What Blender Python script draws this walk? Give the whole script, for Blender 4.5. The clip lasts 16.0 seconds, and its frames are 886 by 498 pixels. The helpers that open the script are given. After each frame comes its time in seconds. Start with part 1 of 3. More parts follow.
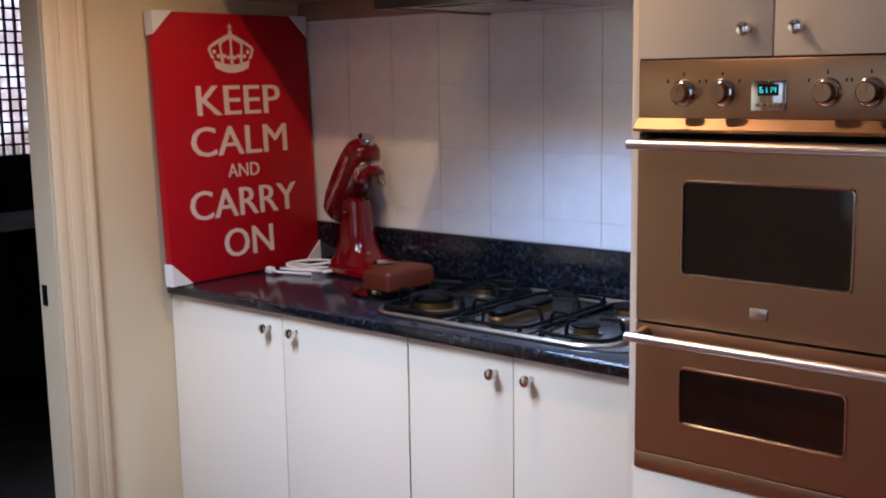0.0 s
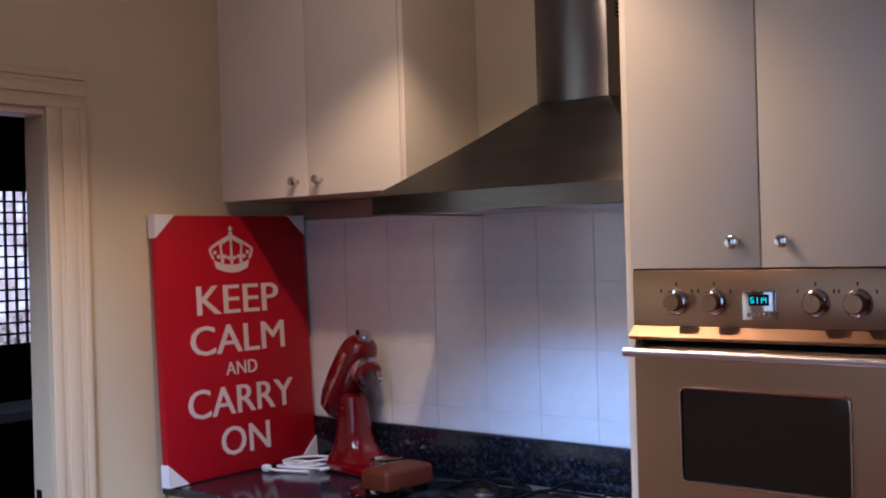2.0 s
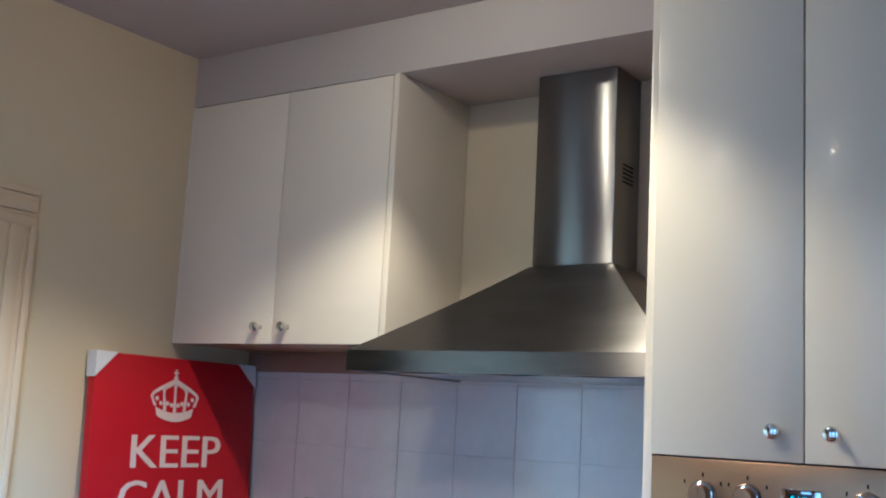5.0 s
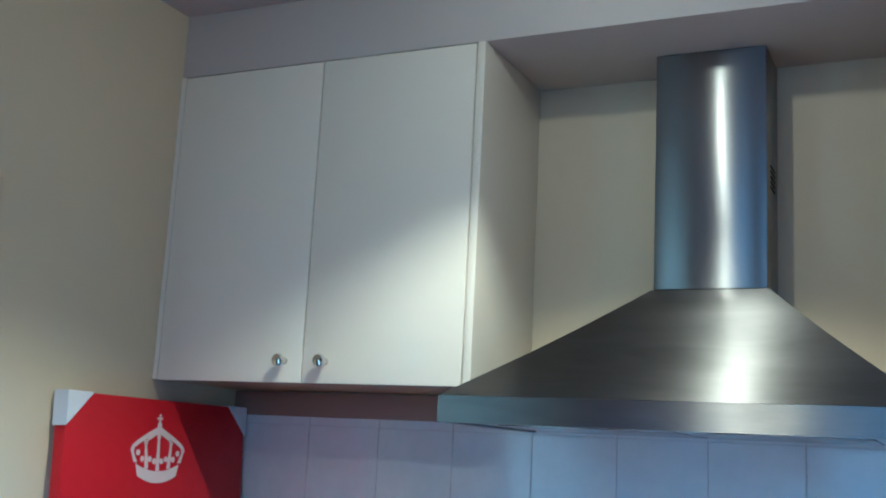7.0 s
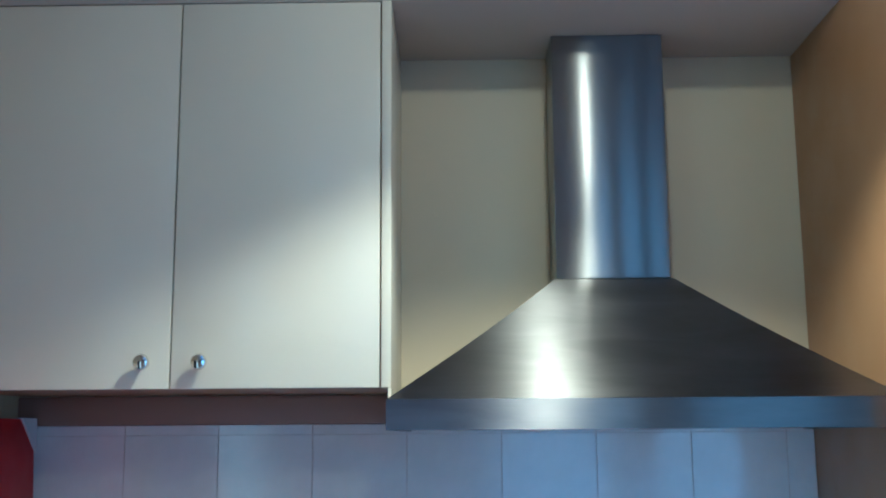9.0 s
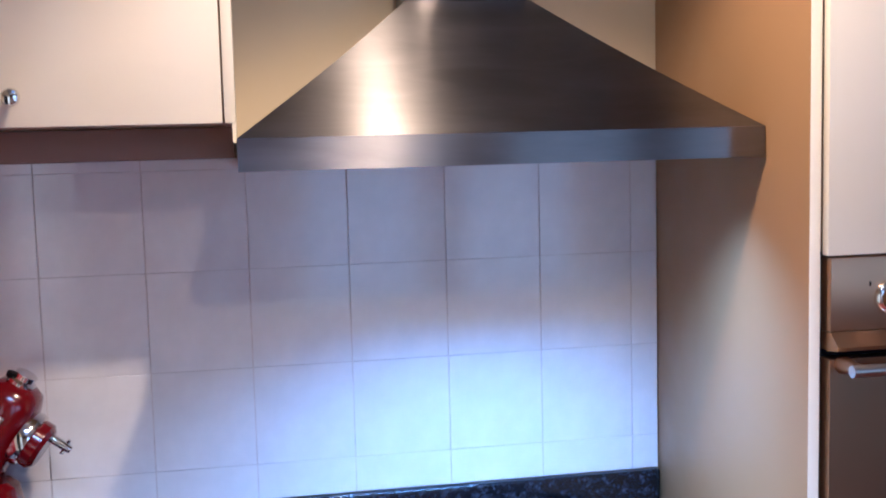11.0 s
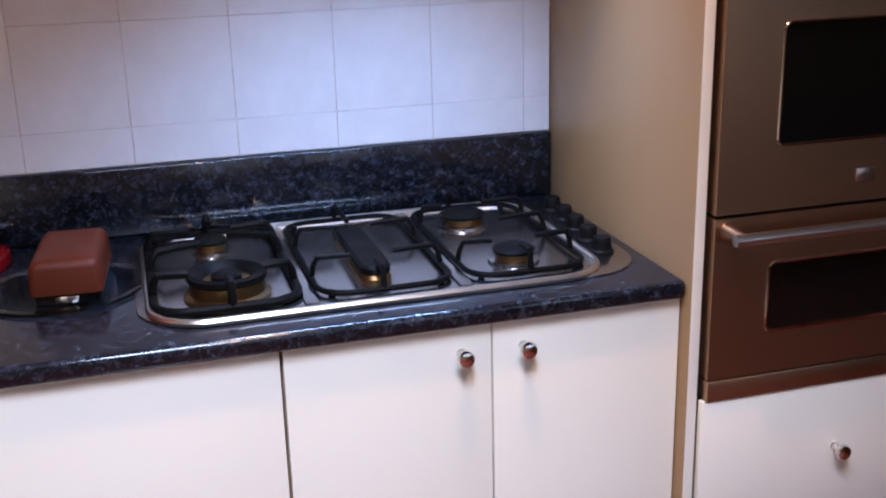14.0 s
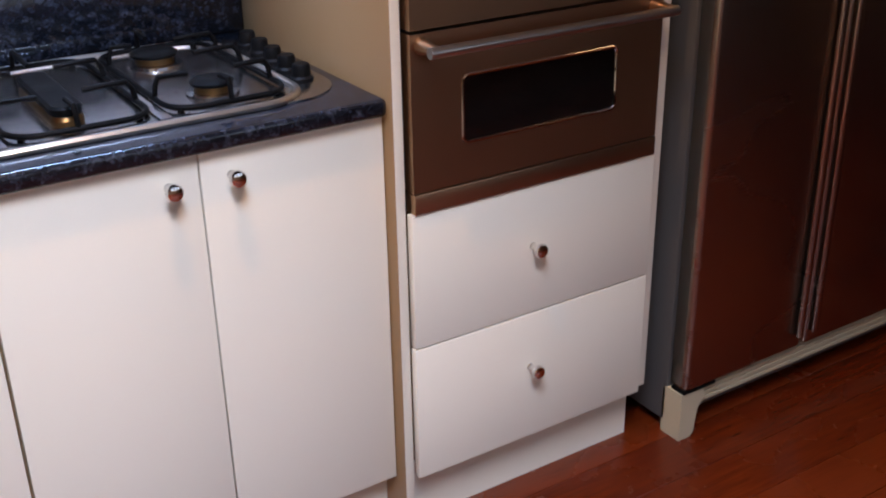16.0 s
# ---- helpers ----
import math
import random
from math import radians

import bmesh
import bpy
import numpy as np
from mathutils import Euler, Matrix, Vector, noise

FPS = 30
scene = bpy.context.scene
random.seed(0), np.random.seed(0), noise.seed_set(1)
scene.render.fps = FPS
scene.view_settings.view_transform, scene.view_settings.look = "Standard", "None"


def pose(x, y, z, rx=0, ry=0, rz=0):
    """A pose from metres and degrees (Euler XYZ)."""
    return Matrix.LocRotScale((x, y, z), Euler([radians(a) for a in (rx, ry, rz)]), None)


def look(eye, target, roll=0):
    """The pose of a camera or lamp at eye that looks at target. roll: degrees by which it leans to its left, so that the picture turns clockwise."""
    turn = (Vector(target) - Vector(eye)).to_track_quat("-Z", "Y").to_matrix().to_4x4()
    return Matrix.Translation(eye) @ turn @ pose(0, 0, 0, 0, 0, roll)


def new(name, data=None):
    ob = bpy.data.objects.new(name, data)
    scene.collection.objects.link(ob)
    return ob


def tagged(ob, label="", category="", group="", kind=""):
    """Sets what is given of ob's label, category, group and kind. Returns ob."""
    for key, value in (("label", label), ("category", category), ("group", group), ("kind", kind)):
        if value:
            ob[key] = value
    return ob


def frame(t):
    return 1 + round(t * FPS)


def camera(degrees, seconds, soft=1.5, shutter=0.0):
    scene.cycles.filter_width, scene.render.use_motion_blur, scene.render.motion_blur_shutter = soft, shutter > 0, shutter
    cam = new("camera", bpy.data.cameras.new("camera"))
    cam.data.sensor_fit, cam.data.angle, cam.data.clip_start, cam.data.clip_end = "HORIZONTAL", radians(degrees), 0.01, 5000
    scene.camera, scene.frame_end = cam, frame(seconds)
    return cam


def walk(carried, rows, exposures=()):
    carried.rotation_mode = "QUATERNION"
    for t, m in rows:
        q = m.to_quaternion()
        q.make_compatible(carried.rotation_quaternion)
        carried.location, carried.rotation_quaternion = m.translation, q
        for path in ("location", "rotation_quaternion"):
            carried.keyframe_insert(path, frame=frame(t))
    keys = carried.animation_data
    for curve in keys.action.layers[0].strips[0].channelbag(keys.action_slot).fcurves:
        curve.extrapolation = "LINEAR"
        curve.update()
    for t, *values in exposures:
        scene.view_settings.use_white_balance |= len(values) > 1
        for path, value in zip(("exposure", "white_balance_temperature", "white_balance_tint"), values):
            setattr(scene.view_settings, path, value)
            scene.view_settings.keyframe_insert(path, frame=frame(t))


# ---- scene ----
cam = camera(44.4, 16.0, soft=2.0)
PATH = [
    (0, (2.783, -2.597, 1.516), (1.517, -1.081, 1.205), -0.9),
    (0.5, (2.79, -2.56, 1.554), (1.505, -1.048, 1.307), -1.4),
    (1, (2.784, -2.598, 1.569), (1.511, -1.064, 1.41), -1.3),
    (1.5, (2.78, -2.639, 1.594), (1.522, -1.086, 1.515), -1.5),
    (2, (2.789, -2.641, 1.601), (1.529, -1.088, 1.6), -1.6),
    (2.5, (2.791, -2.633, 1.597), (1.536, -1.077, 1.663), -1.1),
    (3, (2.79, -2.619, 1.613), (1.546, -1.057, 1.72), -0.9),
    (3.5, (2.783, -2.613, 1.608), (1.559, -1.038, 1.756), -0.2),
    (6, (2.212, -2.358, 1.577), (1.122, -0.724, 1.956), 4.3),
    (6.5, (2.02, -2.256, 1.609), (0.964, -0.603, 1.994), 4.4),
    (7, (1.667, -2.32, 1.637), (0.821, -0.547, 2.009), 3.0),
    (7.5, (1.489, -2.276, 1.656), (0.708, -0.474, 2.034), 2.7),
    (8, (1.349, -2.152, 1.579), (0.634, -0.349, 2.067), 3.0),
    (8.5, (1.114, -2.227, 1.614), (0.693, -0.327, 2.075), 1.5),
    (9, (0.92, -2.275, 1.684), (0.89, -0.304, 2.026), -0.4),
    (11.5, (0.802, -2.118, 1.735), (1.161, -0.173, 1.437), -1.2),
    (12, (0.792, -2.133, 1.642), (1.119, -0.195, 1.264), -1.6),
    (12.5, (0.76, -2.107, 1.542), (1.103, -0.188, 1.094), -1.7),
    (13, (0.764, -2.098, 1.534), (1.112, -0.206, 0.986), -1.7),
    (13.5, (0.781, -2.092, 1.51), (1.179, -0.219, 0.933), -1.9),
    (14, (0.81, -2.09, 1.49), (1.335, -0.257, 0.884), -1.5),
    (14.5, (0.822, -2.097, 1.474), (1.54, -0.347, 0.826), -1.0),
    (15, (0.817, -2.111, 1.451), (1.682, -0.454, 0.738), -1.1),
    (15.5, (0.804, -2.124, 1.426), (1.744, -0.549, 0.63), -1.1),
    (16, (0.79, -2.123, 1.422), (1.761, -0.587, 0.587), -1.0),
]
EXPOSURES = [(0, -0.62, 5700, 18), (0.6, -0.38, 5350, 22), (1.5, -0.75, 4950, 22), (2.5, -0.55, 4950, 17), (3.5, -0.36, 5000, 13), (6, 0.1, 3480, -10), (9, 0.05, 3450, -13), (11.5, 0.22, 4800, 23), (13.0, -0.25, 5450, 28), (14.5, -0.42, 5850, 24), (16, -0.50, 6100, 23)]
walk(cam, [(t, look(e, g, r)) for t, e, g, r in PATH], EXPOSURES)


# ---- world and lights ----
world = bpy.data.worlds.new("world")
scene.world = world
world.use_nodes = True
wn = world.node_tree
sky = wn.nodes.new("ShaderNodeTexSky")
sky.sky_type = "NISHITA"
sky.sun_disc = False
sky.sun_elevation = radians(48)
sky.sun_rotation = radians(140)
wn.links.new(sky.outputs["Color"], wn.nodes["Background"].inputs["Color"])
wn.nodes["Background"].inputs["Strength"].default_value = 0.12

W = 1.645          # left face of the tall oven cabinet
CEIL = 2.655
BULK = 2.498       # underside of the bulkhead
SOUTH = -3.5       # wall with the garden windows
EAST = 5.2
SKY = (0.54, 1.07, -2.80, -1.55)   # roof window: x0, x1, y0, y1
LAMPS = [(1.15, -0.97), (1.15, -2.15)]


def lamp(name, kind, m, energy, color, **values):
    data = bpy.data.lights.new(name, kind)
    data.energy, data.color = energy, color
    for key, value in values.items():
        if key == "size":
            data.size = value
        elif key == "size_y":
            data.shape, data.size_y = "RECTANGLE", value
        elif key == "radius":
            data.shadow_soft_size = value
        elif key == "cone":
            data.spot_size = radians(value)
        elif key == "blend":
            data.spot_blend = value
    ob = new(name, data)
    ob.matrix_world = m
    return ob


sun = lamp("sun", "SUN", look((0, 0, 8), (1.2, -2.4, 0)), 2.5, (1.0, 0.95, 0.88))
sun.data.angle = radians(0.5)
for i, (lx, ly) in enumerate(LAMPS):
    lamp("downlight_lamp", "SPOT", look((lx, ly, CEIL - 0.03), (lx, ly, 0)), 76 if i == 0 else 44,
         (1.0, 0.62, 0.30), radius=0.025, cone=118 if i == 0 else 150, blend=0.35 if i == 0 else 0.6)
for wx in (1.40, 2.25, 3.075):
    lamp("window_light", "AREA", pose(wx, SOUTH + 0.02, 1.63, 90, 0, 0), 2.4, (0.66, 0.83, 1.0), size=0.58, size_y=1.4)
# bulbs glow sideways too, below the ceiling
for (lx, ly), watts in zip(LAMPS, (7.5, 4.0)):
    lamp("bulb_glow", "POINT", pose(lx, ly, CEIL - 0.022), watts, (1.0, 0.62, 0.30), radius=0.018)
# cool tube lamp behind the front rim of the range hood
strip = lamp("hood_lamp", "AREA", pose(1.25, -0.42, 1.6945), 9.0, (0.42, 0.66, 1.0), size=0.55, size_y=0.04)
strip.data.spread = radians(106)
# sky light falling through the roof window, mostly steeply
roof = lamp("skylight_light", "AREA", pose((SKY[0] + SKY[1]) / 2, (SKY[2] + SKY[3]) / 2, CEIL + 0.02), 106, (0.68, 0.84, 1.0), size=SKY[1] - SKY[0] - 0.04, size_y=SKY[3] - SKY[2] - 0.04)
roof.data.spread = radians(104)


# ---- materials ----
def material(name, base, rough=0.5, metal=0.0, coat=0.0):
    m = bpy.data.materials.new(name)
    m.use_nodes = True
    b = m.node_tree.nodes["Principled BSDF"]
    b.inputs["Base Color"].default_value = (*base, 1)
    b.inputs["Roughness"].default_value = rough
    b.inputs["Metallic"].default_value = metal
    b.inputs["Coat Weight"].default_value = coat
    b.inputs["Coat Roughness"].default_value = 0.08
    return m


def node(m, kind, **values):
    n = m.node_tree.nodes.new(kind)
    for key, value in values.items():
        n.inputs[key].default_value = value
    return n


def mapped(m, scale=(1, 1, 1)):
    tc = node(m, "ShaderNodeTexCoord")
    mp = node(m, "ShaderNodeMapping", Scale=scale)
    m.node_tree.links.new(tc.outputs["Object"], mp.inputs["Vector"])
    return mp.outputs["Vector"]


def ramp(m, fac, stops):
    r = node(m, "ShaderNodeValToRGB")
    e = r.color_ramp.elements
    while len(e) < len(stops):
        e.new(0.5)
    for k, (p, c) in zip(e, stops):
        k.position, k.color = p, (*c, 1)
    m.node_tree.links.new(fac, r.inputs["Fac"])
    return r.outputs["Color"]


def noisy(m, vec, scale, detail=4.0, rough=0.55):
    n = node(m, "ShaderNodeTexNoise", Scale=scale, Detail=detail, Roughness=rough)
    m.node_tree.links.new(vec, n.inputs["Vector"])
    return n.outputs["Fac"]


def bump(m, height, strength, distance=0.002):
    n = node(m, "ShaderNodeBump", Strength=strength, Distance=distance)
    m.node_tree.links.new(height, n.inputs["Height"])
    m.node_tree.links.new(n.outputs["Normal"], m.node_tree.nodes["Principled BSDF"].inputs["Normal"])


def feed(m, socket, key):
    m.node_tree.links.new(socket, m.node_tree.nodes["Principled BSDF"].inputs[key])


def painted(name, base, rough, wave=0.08, var=0.05, large=1.5, sheen=0.2):
    """Paint with faint blotches, roller texture and uneven sheen."""
    m = material(name, base, rough)
    v = mapped(m)
    lo = tuple(c * (1 - var) for c in base)
    hi = tuple(min(1, c * (1 + var * 0.6)) for c in base)
    feed(m, ramp(m, noisy(m, v, large, 6), [(0.3, lo), (0.7, hi)]), "Base Color")
    g = noisy(m, v, 6, 5)
    feed(m, ramp(m, g, [(0.3, (rough * (1 - sheen),) * 3), (0.7, (min(1, rough * (1 + sheen)),) * 3)]), "Roughness")
    bump(m, noisy(m, v, 260, 2), wave, 0.0008)
    return m


def brushed(name, base, rough, along=(1, 1, 60), aniso=0.0, wiped=(0.95, 1.06), swipes=0.0):
    """Brushed steel with fine lines, smeared and stained by handling."""
    m = material(name, base, rough, 1.0)
    fine = noisy(m, mapped(m, along), 14, 3)
    smear = noisy(m, mapped(m, (1, 1, 1.6)), 1.9, 2, 0.4)
    mix = node(m, "ShaderNodeMath")
    mix.operation = "MULTIPLY_ADD"
    mix.inputs[1].default_value = 0.06
    m.node_tree.links.new(fine, mix.inputs[0])
    m.node_tree.links.new(smear, mix.inputs[2])
    feed(m, ramp(m, mix.outputs[0], [(0.0, (rough * wiped[0],) * 3), (1.0, (rough * wiped[1],) * 3)]), "Roughness")
    lo = tuple(c * 0.9 for c in base)
    feed(m, ramp(m, mix.outputs[0], [(0.0, lo), (1.0, base)]), "Base Color")
    if swipes:
        # long uneven cloth marks left by wiping
        n = node(m, "ShaderNodeTexNoise", Scale=4.5, Detail=4.0, Roughness=0.6, Distortion=0.6)
        m.node_tree.links.new(mapped(m, (1.0, 2.2, 5.0)), n.inputs["Vector"])
        low, high = tuple(c * (1 - swipes) for c in base), tuple(c * (1 + swipes) for c in base)
        feed(m, ramp(m, n.outputs["Fac"], [(0.30, low), (0.50, base), (0.72, high)]), "Base Color")
        feed(m, ramp(m, n.outputs["Fac"], [(0.30, (rough * 0.96,) * 3), (0.72, (rough * 1.06,) * 3)]), "Roughness")
    if aniso:
        b = m.node_tree.nodes["Principled BSDF"]
        b.inputs["Anisotropic"].default_value = aniso
        b.inputs["Anisotropic Rotation"].default_value = 0.25
        t = node(m, "ShaderNodeTangent")
        t.direction_type, t.uv_map = "UV_MAP", "grain"
        m.node_tree.links.new(t.outputs["Tangent"], b.inputs["Tangent"])
    return m


def granite(name):
    """Polished dark stone: soft blue-grey mottling with sparse fine flecks."""
    m = material(name, (0.02, 0.025, 0.035), 0.12)
    v = mapped(m)
    soft = ramp(m, noisy(m, v, 62, 5, 0.65), [(0.36, (0.004, 0.0045, 0.006)), (0.54, (0.013, 0.015, 0.021)), (0.74, (0.052, 0.058, 0.076))])
    vo = node(m, "ShaderNodeTexVoronoi", Scale=260.0, Randomness=1.0)
    m.node_tree.links.new(v, vo.inputs["Vector"])
    sep = node(m, "ShaderNodeSeparateColor")
    m.node_tree.links.new(vo.outputs["Color"], sep.inputs["Color"])
    fleck = ramp(m, sep.outputs["Red"], [(0.30, (0.55, 0.55, 0.58)), (0.80, (1.0, 1.0, 1.0)), (0.99, (1.7, 1.7, 1.75))])
    mx = node(m, "ShaderNodeMix")
    mx.data_type, mx.blend_type = "RGBA", "MULTIPLY"
    mx.inputs["Factor"].default_value = 1.0
    m.node_tree.links.new(soft, mx.inputs["A"])
    m.node_tree.links.new(fleck, mx.inputs["B"])
    feed(m, mx.outputs["Result"], "Base Color")
    feed(m, ramp(m, noisy(m, v, 9, 6), [(0.2, (0.08,) * 3), (0.85, (0.22,) * 3)]), "Roughness")
    return m


def timber(name):
    """Polished reddish hardwood; each board has its own tone."""
    m = material(name, (0.2, 0.05, 0.02), 0.25, 0, 0.1)
    grain = noisy(m, mapped(m, (1.2, 14, 14)), 5, 8, 0.65)
    info = node(m, "ShaderNodeObjectInfo")
    add = node(m, "ShaderNodeMath")
    add.operation = "MULTIPLY_ADD"
    add.inputs[1].default_value = 0.55
    m.node_tree.links.new(info.outputs["Random"], add.inputs[0])
    m.node_tree.links.new(grain, add.inputs[2])
    feed(m, ramp(m, add.outputs[0], [(0.35, (0.026, 0.003, 0.001)), (0.7, (0.085, 0.010, 0.0015)), (1.0, (0.14, 0.020, 0.003))]), "Base Color")
    feed(m, ramp(m, noisy(m, mapped(m), 4, 6), [(0.3, (0.16,) * 3), (0.7, (0.36,) * 3)]), "Roughness")
    bump(m, grain, 0.08, 0.0008)
    return m


def enamel(name, base, rough=0.12):
    m = material(name, base, rough, 0, 0.45)
    v = mapped(m)
    feed(m, ramp(m, noisy(m, v, 14, 6), [(0.3, tuple(c * 0.9 for c in base)), (0.7, base)]), "Base Color")
    feed(m, ramp(m, noisy(m, v, 20, 6), [(0.3, (rough * 0.7,) * 3), (0.75, (rough * 1.6,) * 3)]), "Roughness")
    return m


def glass(name, rough=0.0, tint=(1, 1, 1)):
    m = material(name, tint, rough)
    b = m.node_tree.nodes["Principled BSDF"]
    b.inputs["Transmission Weight"].default_value = 1.0
    b.inputs["IOR"].default_value = 1.45
    return m


def glow(name, color, strength):
    m = material(name, color, 0.5)
    b = m.node_tree.nodes["Principled BSDF"]
    b.inputs["Emission Color"].default_value = (*color, 1)
    b.inputs["Emission Strength"].default_value = strength
    return m


M_WALL = painted("cream_wall_paint", (0.60, 0.515, 0.34), 0.55)
M_BROWN = painted("brown_wall_paint", (0.16, 0.085, 0.045), 0.6)
M_BAND = painted("brown_band", (0.30, 0.19, 0.14), 0.6)
M_CEIL = painted("ceiling_paint", (0.52, 0.475, 0.43), 0.8)
M_TRIM = painted("gloss_trim_paint", (0.60, 0.49, 0.325), 0.35, 0.03, 0.02)
M_CAB = painted("white_cabinet_lacquer", (0.80, 0.742, 0.615), 0.26, 0.02, 0.02, 1.2, 0.05)
M_CAB.node_tree.nodes["Principled BSDF"].inputs["Coat Weight"].default_value = 0.05
M_CAB.node_tree.nodes["Principled BSDF"].inputs["Coat Roughness"].default_value = 0.05
# Cream board; the lamp's warm tone is put into its tan colour.
M_LAMPTAN = painted("lamp_tan_board", (0.35, 0.205, 0.088), 0.42, 0.04)
M_GAP = painted("dark_gap", (0.05, 0.045, 0.04), 0.8)
M_TILE = enamel("white_glazed_tile", (0.78, 0.77, 0.76), 0.1)
M_GROUT = painted("grout", (0.66, 0.60, 0.56), 0.85, 0.3, 0.15, 30)
M_GRANITE = granite("dark_speckled_stone")
M_STEEL = brushed("brushed_steel", (0.42, 0.40, 0.38), 0.2, (0.5, 0.5, 40))
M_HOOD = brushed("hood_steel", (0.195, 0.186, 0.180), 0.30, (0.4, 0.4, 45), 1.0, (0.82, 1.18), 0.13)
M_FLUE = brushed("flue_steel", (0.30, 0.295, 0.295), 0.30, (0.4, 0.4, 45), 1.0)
M_OVEN = brushed("oven_steel", (0.40, 0.25, 0.145), 0.36, (0.4, 0.4, 45))
M_FRIDGE = brushed("fridge_steel", (0.42, 0.34, 0.28), 0.27, (0.4, 0.4, 45))
M_TRAY = brushed("tray_steel", (0.42, 0.40, 0.39), 0.22, (0.6, 30, 1))
M_BAR = brushed("handle_steel", (0.60, 0.55, 0.49), 0.3, (1, 1, 1))
M_CHROME = brushed("polished_chrome", (0.78, 0.76, 0.73), 0.08, (3, 3, 3))
M_BLACK = painted("black_plastic", (0.005, 0.005, 0.005), 0.4, 0.02, 0.2, 10)
M_OVGLASS = enamel("black_oven_glass", (0.004, 0.004, 0.004), 0.06)
M_IRON = painted("cast_iron", (0.0035, 0.0035, 0.0035), 0.5, 0.3, 0.3, 20)
M_BRASS = brushed("worn_brass", (0.24, 0.145, 0.06), 0.34, (4, 4, 4))
M_RED = enamel("red_metallic_enamel", (0.125, 0.0015, 0.003), 0.12)
M_POSTER = painted("red_print", (0.40, 0.003, 0.010), 0.45, 0.03, 0.05, 4)
M_POSTER.node_tree.nodes["Principled BSDF"].inputs["Specular IOR Level"].default_value = 0.25
M_LETTER = painted("pale_print", (0.72, 0.58, 0.54), 0.5, 0.02)
M_CARD = painted("white_card", (0.74, 0.74, 0.76), 0.7)
M_CORD = painted("white_cord", (0.75, 0.74, 0.74), 0.4, 0.02)
M_CLAY = painted("terracotta_lacquer", (0.070, 0.0125, 0.0035), 0.45, 0.05, 0.12, 12)
M_TIMBER = timber("polished_hardwood")
M_SUB = painted("subfloor", (0.03, 0.012, 0.006), 0.8)
# Near-black colour puts the far room's dimness into its walls and ceiling.
M_DIM = painted("dim_room_tone", (0.05, 0.045, 0.04), 0.7)
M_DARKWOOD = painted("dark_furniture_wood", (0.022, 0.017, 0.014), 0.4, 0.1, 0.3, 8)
M_GLASS = glass("clear_glass")
M_PLATTER = glass("platter_glass", 0.02, (0.93, 0.97, 0.95))
M_FRIDGEPL = painted("beige_plastic", (0.50, 0.42, 0.28), 0.5)
M_LAMP = glow("lamp_face", (1.0, 0.8, 0.55), 12)
M_DIGIT = glow("teal_digits", (0.05, 0.75, 0.75), 2.5)
M_GROUND = painted("paving_ground", (0.30, 0.27, 0.23), 0.85, 0.4, 0.2, 2)
M_WOODBLIND = painted("black_shutter_paint", (0.02, 0.02, 0.02), 0.5)

M_CLAY.node_tree.nodes["Principled BSDF"].inputs["Specular IOR Level"].default_value = 0.2
for dull in (M_IRON, M_BLACK):
    dull.node_tree.nodes["Principled BSDF"].inputs["Specular IOR Level"].default_value = 0.05


# ---- mesh helpers ----
def box(bm, x0, x1, y0, y1, z0, z1, bev=0.0, seg=2):
    g = bmesh.ops.create_cube(bm, size=1.0)
    vs = g["verts"]
    for v in vs:
        v.co = Vector(((x0 + x1) / 2 + v.co.x * (x1 - x0), (y0 + y1) / 2 + v.co.y * (y1 - y0), (z0 + z1) / 2 + v.co.z * (z1 - z0)))
    if bev:
        es = list({e for v in vs for e in v.link_edges})
        bmesh.ops.bevel(bm, geom=es, offset=bev, segments=seg, profile=0.5, affect="EDGES")
    return bm


def boxed(*a, **k):
    return box(bmesh.new(), *a, **k)


def lathe(bm, rows, m=Matrix(), seg=32):
    """Turn a profile of (radius, height) about z, then move it by m."""
    rings = []
    for r, h in rows:
        if r < 1e-5:
            rings.append([bm.verts.new(m @ Vector((0, 0, h)))])
        else:
            rings.append([bm.verts.new(m @ Vector((r * math.cos(2 * math.pi * i / seg), r * math.sin(2 * math.pi * i / seg), h))) for i in range(seg)])
    for a, b in zip(rings, rings[1:]):
        for i in range(seg):
            j = (i + 1) % seg
            q = [a[i % len(a)], a[j % len(a)], b[j % len(b)], b[i % len(b)]]
            u = list(dict.fromkeys(q))
            if len(u) > 2:
                bm.faces.new(u)
    for f in bm.faces:
        f.smooth = True
    return bm


def tube(bm, pts, r, seg=8, closed=False):
    """A round bar along points, with parallel-carried rings."""
    pts = [Vector(p) for p in pts]
    n = len(pts)
    rings = []
    up = None
    for i, p in enumerate(pts):
        a = pts[(i - 1) % n] if closed or i else pts[0]
        b = pts[(i + 1) % n] if closed or i < n - 1 else pts[-1]
        d = (b - a).normalized()
        if up is None:
            up = d.orthogonal().normalized()
        up = (up - d * up.dot(d)).normalized()
        s = d.cross(up)
        rings.append([bm.verts.new(p + (up * math.cos(2 * math.pi * k / seg) + s * math.sin(2 * math.pi * k / seg)) * r) for k in range(seg)])
    pairs = list(zip(rings, rings[1:])) + ([(rings[-1], rings[0])] if closed else [])
    for a, b in pairs:
        for k in range(seg):
            f = bm.faces.new((a[k], a[(k + 1) % seg], b[(k + 1) % seg], b[k]))
            f.smooth = True
    if not closed:
        bm.faces.new(rings[0][::-1])
        bm.faces.new(rings[-1])
    return bm


